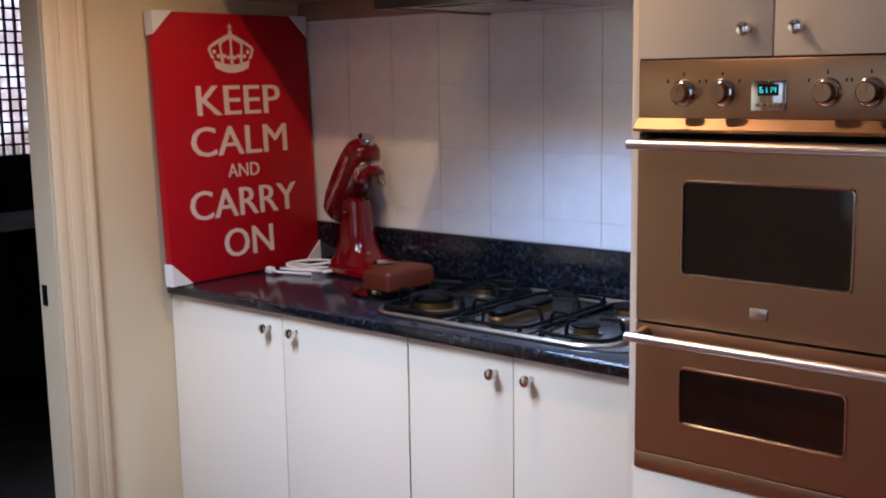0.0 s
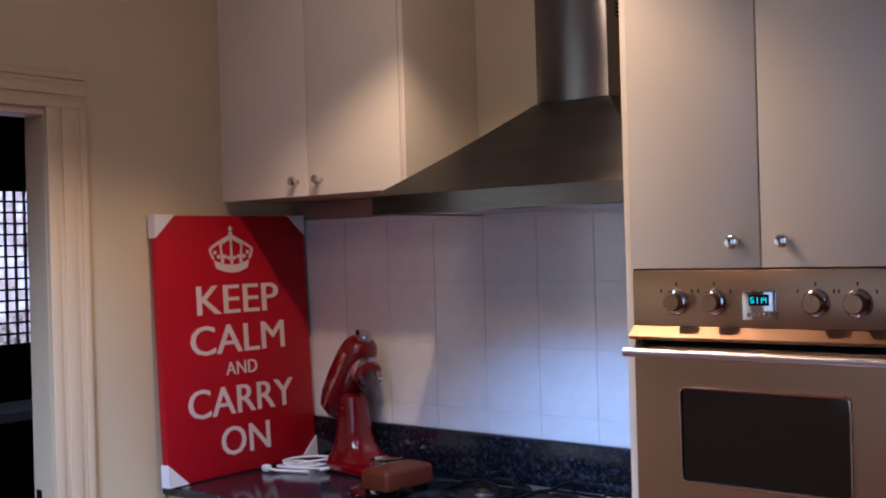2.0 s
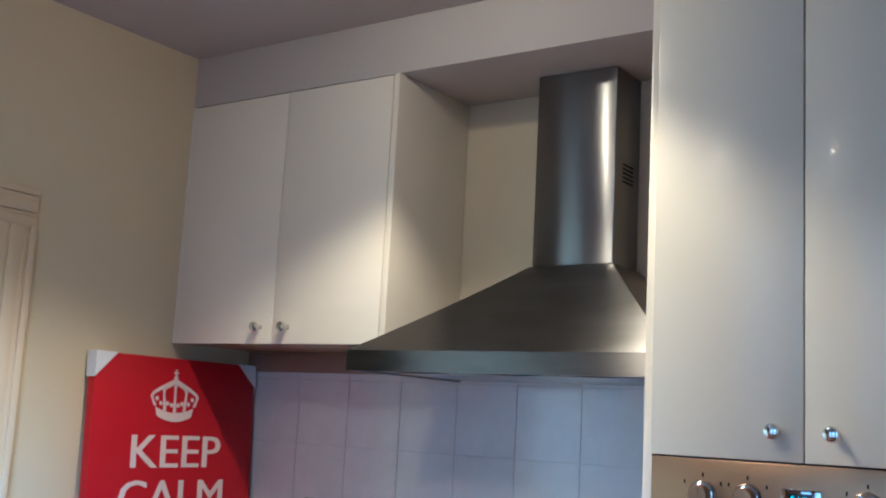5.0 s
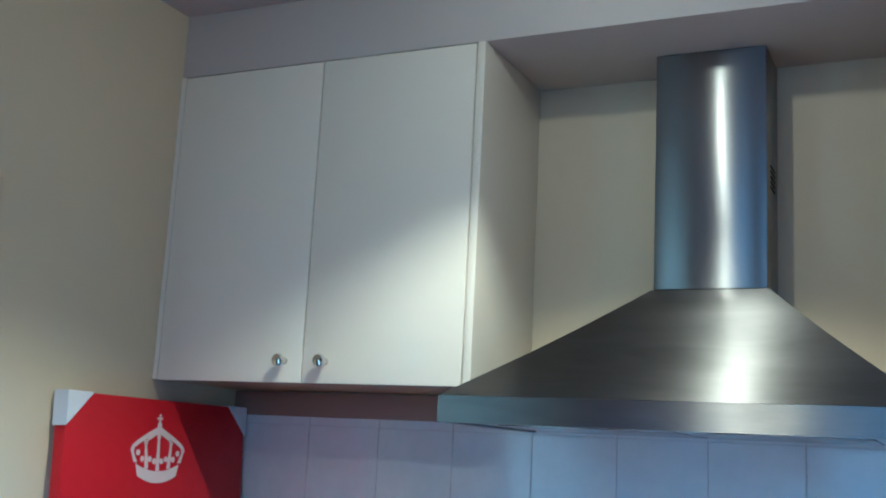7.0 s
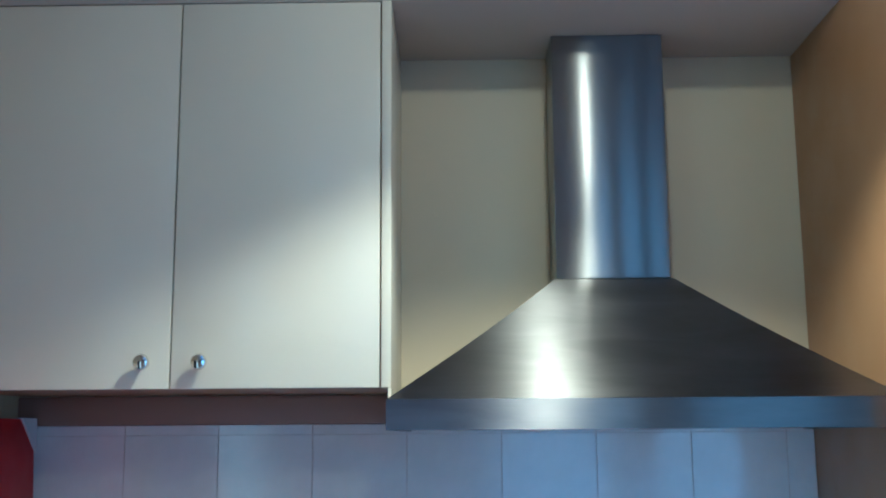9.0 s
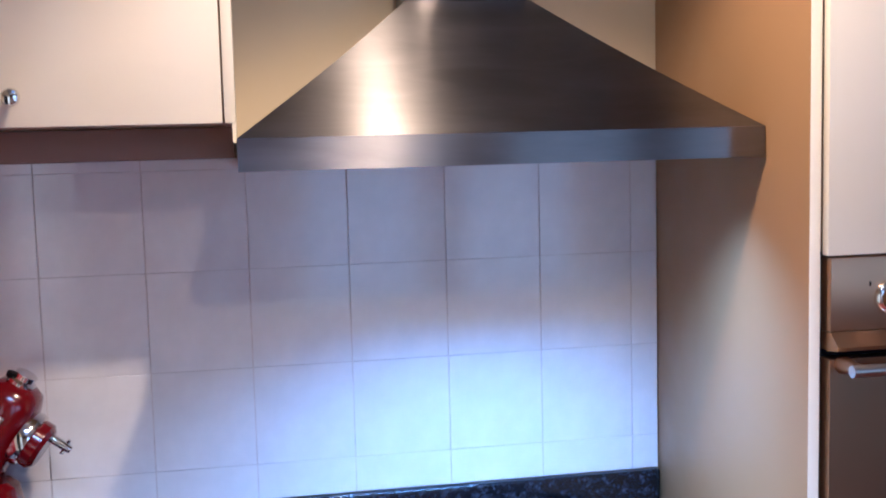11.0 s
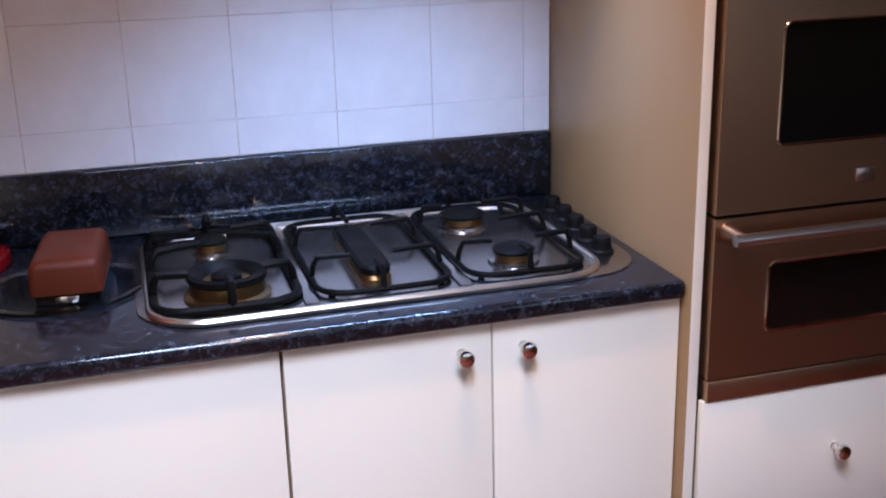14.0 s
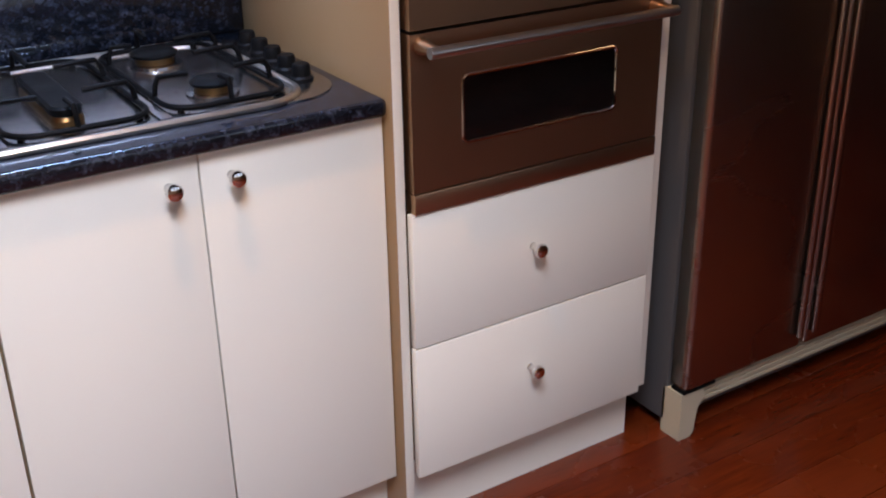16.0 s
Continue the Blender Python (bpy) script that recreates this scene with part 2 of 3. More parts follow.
def loft(bm, rings):
    """Skin closed rings of equal length and cap the ends."""
    vs = [[bm.verts.new(p) for p in r] for r in rings]
    n = len(vs[0])
    for a, b in zip(vs, vs[1:]):
        for k in range(n):
            bm.faces.new((a[k], a[(k + 1) % n], b[(k + 1) % n], b[k])).smooth = True
    bm.faces.new(vs[0][::-1])
    bm.faces.new(vs[-1])
    return bm


def rounded(cx, cy, hx, hy, r, z, seg=6):
    """A rounded rectangle as points at height z."""
    out = []
    for qx, qy, a0 in ((1, 1, 0), (-1, 1, 90), (-1, -1, 180), (1, -1, 270)):
        for i in range(seg + 1):
            a = radians(a0 + 90 * i / seg)
            out.append(Vector((cx + qx * (hx - r) + r * math.cos(a), cy + qy * (hy - r) + r * math.sin(a), z)))
    return out


def mesh_of(name, bm, mat):
    bmesh.ops.recalc_face_normals(bm, faces=bm.faces[:])
    me = bpy.data.meshes.new(name)
    bm.to_mesh(me)
    bm.free()
    me.set_sharp_from_angle(angle=radians(38))
    for m in (mat if isinstance(mat, (list, tuple)) else [mat]):
        me.materials.append(m)
    return me


def part(name, bm, mat, parent=None, label=""):
    ob = new(name, mesh_of(name, bm, mat))
    if parent:
        ob.parent = parent
    if label:
        ob["label"] = label
    return ob


def thing(name, label, category, at=(0, 0, 0), group="", kind=""):
    ob = new(name)
    ob.empty_display_size = 0.05
    ob.location = at
    return tagged(ob, label, category, group, kind)


def structure(name, bm, mat, label, category):
    return tagged(part(name, bm, mat), label, category, "", "structure")


def place(ob):
    """Keep world coordinates while the parent sits elsewhere."""
    for c in ob.children:
        c.matrix_parent_inverse = Matrix.Translation(-ob.location)
    return ob


# ---- the room ----
structure("wall_north", boxed(-0.12, EAST + 0.12, 0.0, 0.12, 0, CEIL), M_WALL, "cream painted kitchen wall behind the bench", "wall")
structure("wall_east", boxed(EAST, EAST + 0.12, SOUTH, 0.0, 0, CEIL), M_BROWN, "plain brown side wall", "wall")
DOOR0, DOOR1, DOORH = -1.83, -0.952, 2.03
bm = boxed(-0.095, 0, DOOR1, 0.0, 0, CEIL)
box(bm, -0.095, 0, DOOR0, DOOR1, DOORH, CEIL)
box(bm, -0.095, 0, SOUTH, DOOR0, 0, CEIL)
structure("wall_west", bm, M_WALL, "cream painted wall with an open doorway", "wall")
WIN = [(1.05, 1.75), (1.90, 2.60), (2.75, 3.40)]
bm = bmesh.new()
edges = [-0.12] + [e for w in WIN for e in w] + [EAST + 0.12]
for a, b in zip(edges[0::2], edges[1::2]):
    box(bm, a, b, SOUTH - 0.14, SOUTH, 0, CEIL)
for a, b in WIN:
    box(bm, a, b, SOUTH - 0.14, SOUTH, 2.42, CEIL)
    box(bm, a, b, SOUTH - 0.14, SOUTH, 0, 0.85)
structure("wall_south", bm, M_BROWN, "plain brown wall with three tall windows", "wall")
bm = boxed(-0.12, SKY[0], SOUTH - 0.14, 0.12, CEIL, CEIL + 0.1)
box(bm, SKY[1], EAST + 0.12, SOUTH - 0.14, 0.12, CEIL, CEIL + 0.1)
box(bm, SKY[0], SKY[1], SOUTH - 0.14, SKY[2], CEIL, CEIL + 0.1)
box(bm, SKY[0], SKY[1], SKY[3], 0.12, CEIL, CEIL + 0.1)
structure("ceiling", bm, M_CEIL, "painted plaster ceiling with a roof window", "ceiling")
sk = tagged(part("window_4", boxed(SKY[0] - 0.05, SKY[1] + 0.05, SKY[2] - 0.05, SKY[3] + 0.05, CEIL + 0.1, CEIL + 0.11), M_GLASS), "clear glass roof window above the kitchen", "skylight", "", "structure")
sk.visible_shadow = False
structure("bulkhead", boxed(0.0, 2.31, -0.335, 0.0, BULK, CEIL, bev=0.002), M_CEIL, "plaster bulkhead over the wall cabinets", "bulkhead")
floor = structure("floor", boxed(-0.12, EAST + 0.12, SOUTH - 0.14, 0.12, -0.06, -0.012), M_SUB, "polished reddish hardwood board floor", "floor")
for i, (a, b) in enumerate(WIN):
    w = tagged(part("window_%d" % (i + 1), boxed(a, b, SOUTH - 0.09, SOUTH - 0.08, 0.85, 2.42), M_GLASS), "tall clear window towards the garden", "window", "", "structure")
    w.visible_shadow = False
    bm = bmesh.new()
    for x0, x1, z0, z1 in ((a, a + 0.05, 0.85, 2.42), (b - 0.05, b, 0.85, 2.42), (a + 0.05, b - 0.05, 2.37, 2.42), (a + 0.05, b - 0.05, 0.85, 0.92)):
        box(bm, x0, x1, SOUTH - 0.11, SOUTH - 0.05, z0, z1, 0.004)
    part("window_frame", bm, M_TRIM, w)

# door casing of the western doorway
def casing(bm, y0, y1, z0, z1, upright, flip=False):
    """Stepped moulding: strips of different thickness across its width."""
    steps = [(0.0, 0.16, 0.022), (0.16, 0.30, 0.016), (0.30, 0.62, 0.019), (0.62, 0.74, 0.013), (0.74, 1.0, 0.016)]
    for a, b, d in steps:
        if upright:
            p, q = (y1 - (y1 - y0) * b, y1 - (y1 - y0) * a) if not flip else (y0 + (y1 - y0) * a, y0 + (y1 - y0) * b)
            box(bm, 0.0, d, p, q, z0, z1, 0.002)
        else:
            box(bm, 0.0, d, y0, y1, z1 - (z1 - z0) * b, z1 - (z1 - z0) * a, 0.002)


bm = bmesh.new()
casing(bm, DOOR1 - 0.018, DOOR1 + 0.104, 0, DOORH, True)
casing(bm, DOOR0 - 0.104, DOOR0 + 0.018, 0, DOORH, True, True)
casing(bm, DOOR0 - 0.104, DOOR1 + 0.104, DOORH, DOORH + 0.1, False)
for y0, y1 in ((DOOR1 - 0.02, DOOR1), (DOOR0, DOOR0 + 0.02)):
    box(bm, -0.098, -0.001, y0, y1, 0, DOORH - 0.02)
box(bm, -0.098, -0.001, DOOR0, DOOR1, DOORH - 0.02, DOORH)
structure("door_frame_1", bm, M_TRIM, "cream moulded architrave round the open doorway", "door frame")
# dim room beyond the doorway; near-black surfaces carry its dimness
structure("wall_far_west", (lambda b: (box(b, -3.12, -3.0, -3.0, 0.1, 0, 2.5), box(b, -3.12, -3.0, 1.0, 2.2, 0, 2.5), box(b, -3.12, -3.0, 0.1, 1.0, 0, 1.12), box(b, -3.12, -3.0, 0.1, 1.0, 2.00, 2.5))[0])(bmesh.new()), M_DIM, "wall of the dim room beyond the doorway, dimness in its colour", "wall")
structure("wall_far_south", boxed(-3.12, -0.098, -3.1, -3.0, 0, 2.5), M_DIM, "side wall of the dim room, dimness in its colour", "wall")
structure("wall_far_north", boxed(-3.12, -0.098, 2.2, 2.3, 0, 2.5), M_DIM, "end wall of the dim room, dimness in its colour", "wall")
structure("wall_far_east", boxed(-0.16, -0.125, 0.12, 2.3, 0, 2.5), M_DIM, "partition of the dim room, dimness in its colour", "wall")
structure("ceiling_far", boxed(-3.12, -0.0985, -3.1, 2.3, 2.5, 2.55), M_DIM, "ceiling of the room beyond, dimness in its colour", "ceiling")
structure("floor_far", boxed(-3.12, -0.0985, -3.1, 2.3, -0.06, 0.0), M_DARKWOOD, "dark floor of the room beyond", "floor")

# ---- bench run ----
BF = -0.61
DOORF = -0.59
def knob_mesh():
    bm = lathe(bmesh.new(), [(0, 0.0), (0.008, 0.0), (0.006, 0.004), (0.0055, 0.012), (0.009, 0.016), (0.0135, 0.021), (0.0145, 0.026), (0.012, 0.031), (0.006, 0.033), (0, 0.0332)], Matrix.Rotation(radians(90), 4, "X"), 20)
    return mesh_of("knob", bm, M_CHROME)


KNOB = knob_mesh()


def knob_at(x, y, z, parent):
    ob = new("knob", KNOB)
    ob.parent = parent
    ob.location = (x, y, z)
    ob["label"] = "round chrome knob"
    return ob


def leaf(name, x0, x1, z0, z1, front, parent, knob=None, thick=0.018):
    d = part(name, boxed(x0 + 0.0015, x1 - 0.0015, front, front + thick, z0, z1, bev=0.0015), M_CAB, parent)
    if knob:
        knob_at(knob[0], front, knob[1], d)
    return d


def base_cabinet(x0, x1, mid, k0, k1):
    t = thing("base_cabinet", "white lacquered two-door cabinet under the stone bench", "cabinet", group="cabinets under the bench")
    part("body", boxed(x0 + 0.001, x1 - 0.001, DOORF + 0.02, -0.002, 0.125, 0.866), M_LAMPTAN, t)
    part("kickboard", boxed(x0 + 0.001, x1 - 0.001, -0.545, -0.53, 0, 0.124), M_CAB, t)
    leaf("door", x0 + 0.001, mid, 0.128, 0.8645, DOORF, t, (k0, 0.82))
    leaf("door", mid, x1 - 0.001, 0.128, 0.8645, DOORF, t, (k1, 0.82))
    return t


base_cabinet(0.0, 0.985, 0.512, 0.456, 0.566)
base_cabinet(0.985, W, 1.316, 1.265, 1.368)

top = thing("benchtop", "dark blue-black speckled stone benchtop, polished", "benchtop")
part("slab", boxed(0.001, W - 0.001, BF, -0.001, 0.868, 0.90, bev=0.010, seg=4), M_GRANITE, top)
part("upstand", boxed(0.001, W - 0.001, -0.021, -0.001, 0.9005, 1.035, bev=0.006, seg=3), M_GRANITE, top, "speckled stone upstand along the wall")

# ---- wall cabinet ----
UF = -0.34
uc = thing("wall_cabinet", "white two-door wall cabinet under the bulkhead", "cabinet")
# Added strip; stops lamplight leaking between cabinet bottom and hood rim.
part("light_stop", boxed(0.7910, 0.7970, -0.339, -0.001, 1.740, 1.7715), M_CAB, uc)
part("body", boxed(0.001, 0.778, UF + 0.02, -0.001, 1.774, BULK - 0.001), M_LAMPTAN, uc)
part("end_panel", boxed(0.779, 0.797, UF, -0.001, 1.772, BULK - 0.001, bev=0.0015), M_CAB, uc)
part("filler", boxed(0.001, 0.014, UF + 0.002, UF + 0.02, 1.774, BULK - 0.001), M_CAB, uc)
leaf("door", 0.015, 0.402, 1.772, BULK - 0.004, UF, uc, (0.357, 1.818))
leaf("door", 0.402, 0.7775, 1.772, BULK - 0.004, UF, uc, (0.459, 1.818))

structure("trim", boxed(0.001, 0.790, -0.014, -0.0005, 1.7125, 1.7715, bev=0.002), M_BAND, "brown band above the tiles under the cabinet", "trim")

# ---- tall oven cabinet ----
TF = -0.622
OX0, OX1 = 1.671, 2.222
tall = thing("oven_cabinet", "tall white cabinet built round a double oven", "cabinet")
# The face carries warm lamplight in its colour; the front edge stays white.
edged = part("side_panel", boxed(W, W + 0.019, TF, -0.001, 0.0, BULK - 0.001, bev=0.0015), [M_LAMPTAN, M_CAB], tall, "cream side panel, warm lamplight in its tan colour, white front edge")
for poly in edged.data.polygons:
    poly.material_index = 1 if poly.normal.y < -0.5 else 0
part("side_panel", boxed(2.231, 2.259, TF, -0.001, 0.141, BULK - 0.001, bev=0.0015), M_CAB, tall)
part("lower_carcass", boxed(W + 0.020, 2.230, -0.58, -0.001, 0.141, 0.690), M_LAMPTAN, tall)
part("upper_carcass", boxed(W + 0.020, 2.230, -0.58, -0.001, 1.547, BULK - 0.001), M_LAMPTAN, tall)
part("shadow_gap", boxed(W + 0.0195, OX0 + 0.001, TF + 0.012, -0.581, 0.692, 1.546), M_GAP, tall, "dark gap beside the oven")
part("stile", boxed(OX1 + 0.003, 2.2305, TF + 0.004, -0.58, 0.692, BULK - 0.001), M_CAB, tall)
leaf("door", W + 0.0205, 1.949, 1.547, BULK - 0.004, TF - 0.016, tall, (1.901, 1.598))
leaf("door", 1.949, OX1 + 0.004, 1.547, BULK - 0.004, TF - 0.016, tall, (2.001, 1.598))
leaf("drawer", W + 0.0205, 2.229, 0.4275, 0.691, TF - 0.016, tall, (1.930, 0.568))
leaf("drawer", W + 0.0205, 2.229, 0.141, 0.4245, TF - 0.016, tall, (1.930, 0.304))
part("kickboard", boxed(W + 0.020, 2.242, -0.585, -0.57, 0, 0.140), M_CAB, tall)

# ---- double oven ----
OF = TF - 0.018
oven = thing("double_oven", "stainless steel double wall oven with black glass windows", "oven")
part("oven_body", boxed(OX0 + 0.002, OX1 - 0.002, OF + 0.03, -0.05, 0.694, 1.543), M_BLACK, oven)
part("control_panel", boxed(OX0, OX1, OF, OF + 0.029, 1.4305, 1.5440, bev=0.002), M_OVEN, oven)
bm = bmesh.new()
loft(bm, [[(x, OF + 0.028, 1.401), (x, OF + 0.004, 1.401), (x, OF - 0.020, 1.404), (x, OF - 0.022, 1.410), (x, OF - 0.001, 1.4300), (x, OF + 0.028, 1.4300)] for x in (OX0, OX1)])
part("lip", bm, M_OVEN, oven)
bm = boxed(OX0, OX1, OF - 0.003, OF + 0.028, 0.6935, 0.7300, bev=0.002)
part("base_strip", bm, M_OVEN, oven)
dial = lathe(bmesh.new(), [(0.027, 0), (0.027, 0.004), (0.024, 0.008), (0.021, 0.009), (0.019, 0.010)], Matrix.Rotation(radians(90), 4, "X"), 28)
DIAL = mesh_of("bezel", dial, M_CHROME)
grip = lathe(bmesh.new(), [(0.0185, 0.0), (0.0185, 0.022), (0.0165, 0.026), (0.0, 0.0265)], Matrix.Rotation(radians(90), 4, "X"), 24)
box(grip, -0.002, 0.002, -0.0275, -0.0262, 0.002, 0.016)
GRIP = mesh_of("dial_knob", grip, M_OVEN)
MARK = mesh_of("index_mark", boxed(-0.0015, 0.0015, -0.0006, 0, -0.0035, 0.0035), M_BLACK)
for dx in (1.770, 1.852, 2.054, 2.131):
    k = new("dial_knob", GRIP)
    k.parent, k.location = oven, (dx, OF - 0.002, 1.480)
    k["label"] = "steel control knob"
    z = new("bezel", DIAL)
    z.parent, z.location = k, (0, 0.002, 0)
    for sx, sz in ((-0.034, 0.022), (0.0, 0.036), (0.034, 0.022)):
        q = new("index_mark", MARK)
        q.parent, q.location = k, (sx, 0.002, sz)
clock = part("clock_panel", boxed(1.911, 1.979, OF - 0.003, OF - 0.0005, 1.446, 1.503, bev=0.001), M_CHROME, oven)
part("display", boxed(1.925, 1.965, OF - 0.0045, OF - 0.003, 1.474, 1.496), M_OVGLASS, clock, "black display with teal digits")
SEG = {"a": (0.1, 0.9, 0.92, 1), "b": (0.85, 1, 0.52, 0.95), "c": (0.85, 1, 0.05, 0.48), "d": (0.1, 0.9, 0, 0.08), "e": (0, 0.15, 0.05, 0.48), "f": (0, 0.15, 0.52, 0.95), "g": (0.1, 0.9, 0.46, 0.54)}
for i, lit in enumerate(("afedcg", "bc", "bc", "fgbc")):
    bm = bmesh.new()
    for c in lit:
        a0, a1, b0, b1 = SEG[c]
        ox = 1.929 + i * 0.0084
        box(bm, ox + a0 * 0.0056, ox + a1 * 0.0056, OF - 0.0052, OF - 0.0046, 1.4795 + b0 * 0.011, 1.4795 + b1 * 0.011)
    part("digit", bm, M_DIGIT, clock, "lit teal digit")
for i in range(5):
    part("button", boxed(1.921 + i * 0.0102, 1.928 + i * 0.0102, OF - 0.0055, OF - 0.003, 1.453, 1.460, bev=0.001), M_OVEN, clock)


def holed(x0, x1, z0, z1, a0, a1, c0, c1):
    """A slab with a rectangular window cut through it."""
    bm = bmesh.new()
    rings = []
    for y in (OF, OF + 0.029):
        rings.append([[bm.verts.new((x, y, z)) for x, z in ((p, r), (q, r), (q, t), (p, t))] for p, q, r, t in ((x0, x1, z0, z1), (a0, a1, c0, c1))])
    for k in range(4):
        n = (k + 1) % 4
        for o, i in rings:
            bm.faces.new((o[k], o[n], i[n], i[k]))
        for w in (0, 1):
            bm.faces.new((rings[0][w][k], rings[0][w][n], rings[1][w][n], rings[1][w][k]))
    return bm


def oven_door(z0, z1, w0, w1, handle, badge):
    d = part("oven_door", holed(OX0, OX1, z0, z1, 1.772, 2.113, w0, w1), M_OVEN, oven)
    part("oven_window", boxed(1.772, 2.113, OF + 0.002, OF + 0.012, w0, w1), M_OVGLASS, d, "black glass window")
    ring = [Vector((p.x, OF - 0.0005, p.y)) for p in rounded(1.9425, (w0 + w1) / 2, 0.170, (w1 - w0) / 2, 0.012, 0)]
    part("window_trim", tube(bmesh.new(), ring, 0.0028, 6, True), M_CHROME, d, "bright chrome window edge")
    h = part("handle", tube(bmesh.new(), [(1.676 + 0.531 * i / 8, OF - 0.052, handle) for i in range(9)], 0.0095, 14), M_BAR, d, "round steel bar handle")
    for hx in (OX0 + 0.022, OX1 - 0.022):
        part("bracket", lathe(bmesh.new(), [(0, 0), (0.015, 0), (0.013, 0.012), (0.0095, 0.03), (0.0095, 0.05), (0, 0.05)], Matrix.Translation((hx, OF, handle)) @ Matrix.Rotation(radians(90), 4, "X"), 16), M_OVEN, d)
    if badge:
        part("badge", boxed(1.920, 1.956, OF - 0.003, OF, 1.046, 1.068, bev=0.001), M_BAR, d, "small steel badge")
    return d


oven_door(1.013, 1.388, 1.118, 1.307, 1.380, True)
oven_door(0.732, 1.007, 0.806, 0.925, 0.987, False)

# ---- range hood ----
HX0, HX1, HY, HZ = 0.7975, 1.642, -0.485, 1.696
RIM = 0.05
CX0, CX1, CY, CZ = 1.112, 1.339, -0.145, 1.990
def rebase(ob):
    """Lay the grain of the steel level along each face."""
    me = ob.data
    layer = me.uv_layers.new(name="grain")
    for poly in me.polygons:
        level = Vector((0, 0, 1)).cross(poly.normal)
        level = level.normalized() if level.length > 0.1 else Vector((1, 0, 0))
        rise = poly.normal.cross(level)
        for li in poly.loop_indices:
            co = me.vertices[me.loops[li].vertex_index].co
            layer.data[li].uv = (co.dot(level), co.dot(rise))
    ob.data.transform(Matrix.Translation((-1.2255, 0, -2.0)))
    ob.location = (1.2255, 0, 2.0)
    return ob


hood = thing("range_hood", "brushed stainless steel canopy range hood with square chimney", "range hood")
bm = bmesh.new()
rim = [(HX0, HY), (HX1, HY), (HX1, -0.002), (HX0, -0.002)]
neck = [(CX0 - 0.004, CY - 0.004), (CX1 + 0.004, CY - 0.004), (CX1 + 0.004, -0.002), (CX0 - 0.004, -0.002)]
rows = []
for i in range(9):
    f = i / 8
    g = f + 0.09 * math.sin(math.pi * f) * 0.25
    rows.append([(a[0] + (b[0] - a[0]) * g, a[1] + (b[1] - a[1]) * g, HZ + RIM + (CZ - HZ - RIM) * f) for a, b in zip(rim, neck)])
loft(bm, rows)
for f in bm.faces:
    f.smooth = False
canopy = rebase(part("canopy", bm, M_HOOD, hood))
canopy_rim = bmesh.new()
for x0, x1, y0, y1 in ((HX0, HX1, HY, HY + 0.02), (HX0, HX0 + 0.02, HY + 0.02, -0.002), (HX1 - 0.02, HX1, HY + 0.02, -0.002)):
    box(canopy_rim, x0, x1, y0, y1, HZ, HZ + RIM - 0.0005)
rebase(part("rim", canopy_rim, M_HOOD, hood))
part("underside", boxed(HX0 + 0.0205, HX1 - 0.0205, HY + 0.0205, -0.002, HZ + 0.003, HZ + 0.012), M_STEEL, hood)
for i in range(2):
    x0 = HX0 + 0.09 + i * 0.335
    f = part("grease_filter", boxed(x0, x0 + 0.32, HY + 0.08, -0.06, HZ + 0.0004, HZ + 0.0028, bev=0.0008), M_STEEL, hood)
rebase(part("chimney", boxed(CX0, CX1, CY, -0.002, CZ + 0.002, BULK - 0.001, bev=0.002), M_FLUE, hood))
for i in range(5):
    part("vent_slot", boxed(CX1 - 0.001, CX1 + 0.0012, CY + 0.045, CY + 0.105, 2.205 + i * 0.011, 2.210 + i * 0.011), M_BLACK, hood)

# ---- gas cooktop ----
cook = thing("gas_cooktop", "stainless steel five-burner gas cooktop with black trivets", "cooktop")
bm = bmesh.new()
loft(bm, [rounded(1.2, -0.298, 0.415, 0.243, 0.10, 0.9005), rounded(1.2, -0.298, 0.415, 0.243, 0.10, 0.903), rounded(1.2, -0.298, 0.411, 0.239, 0.098, 0.9045), rounded(1.2, -0.298, 0.35, 0.20, 0.08, 0.9048)])
part("tray", bm, M_TRAY, cook)
ridge = [Vector((p.x, p.y, 0.906)) for p in rounded(1.173, -0.306, 0.368, 0.240, 0.085, 0, 8)]
part("spill_rim", tube(bmesh.new(), ridge, 0.0068, 8, True), M_BAR, cook, "bright rolled steel rim")
for sx in (1.048, 1.298):
    part("divider", boxed(sx - 0.011, sx + 0.011, -0.525, -0.075, 0.9047, 0.909, bev=0.003), M_TRAY, cook)


def burner(x, y, r, wok=False):
    at = Matrix.Translation((x, y, 0.9047))
    if wok:
        rows = [(r * 1.12, 0.0), (r * 1.12, 0.004), (r * 0.98, 0.008), (r * 0.96, 0.026), (r * 0.6, 0.027), (0, 0.027)]
    else:
        rows = [(r * 0.86, 0.0), (r * 0.86, 0.016), (r * 0.7, 0.0175), (0, 0.0175)]
        part("drip_ring", lathe(bmesh.new(), [(r * 1.25, 0.0), (r * 1.22, 0.005), (r * 0.88, 0.006), (r * 0.88, 0.0)], at, 28), M_TRAY, cook)
    b = part("burner", lathe(bmesh.new(), rows, at, 28), M_BRASS, cook, "worn brass burner ring")
    if wok:
        part("burner_cap", lathe(bmesh.new(), [(r * 0.6, 0.0275), (r * 1.0, 0.0275), (r * 1.04, 0.031), (r * 1.02, 0.038), (r * 0.88, 0.041), (r * 0.70, 0.034), (r * 0.6, 0.0285)], Matrix.Translation((x, y, 0.9047)), 32), M_IRON, b, "black wok burner crown")
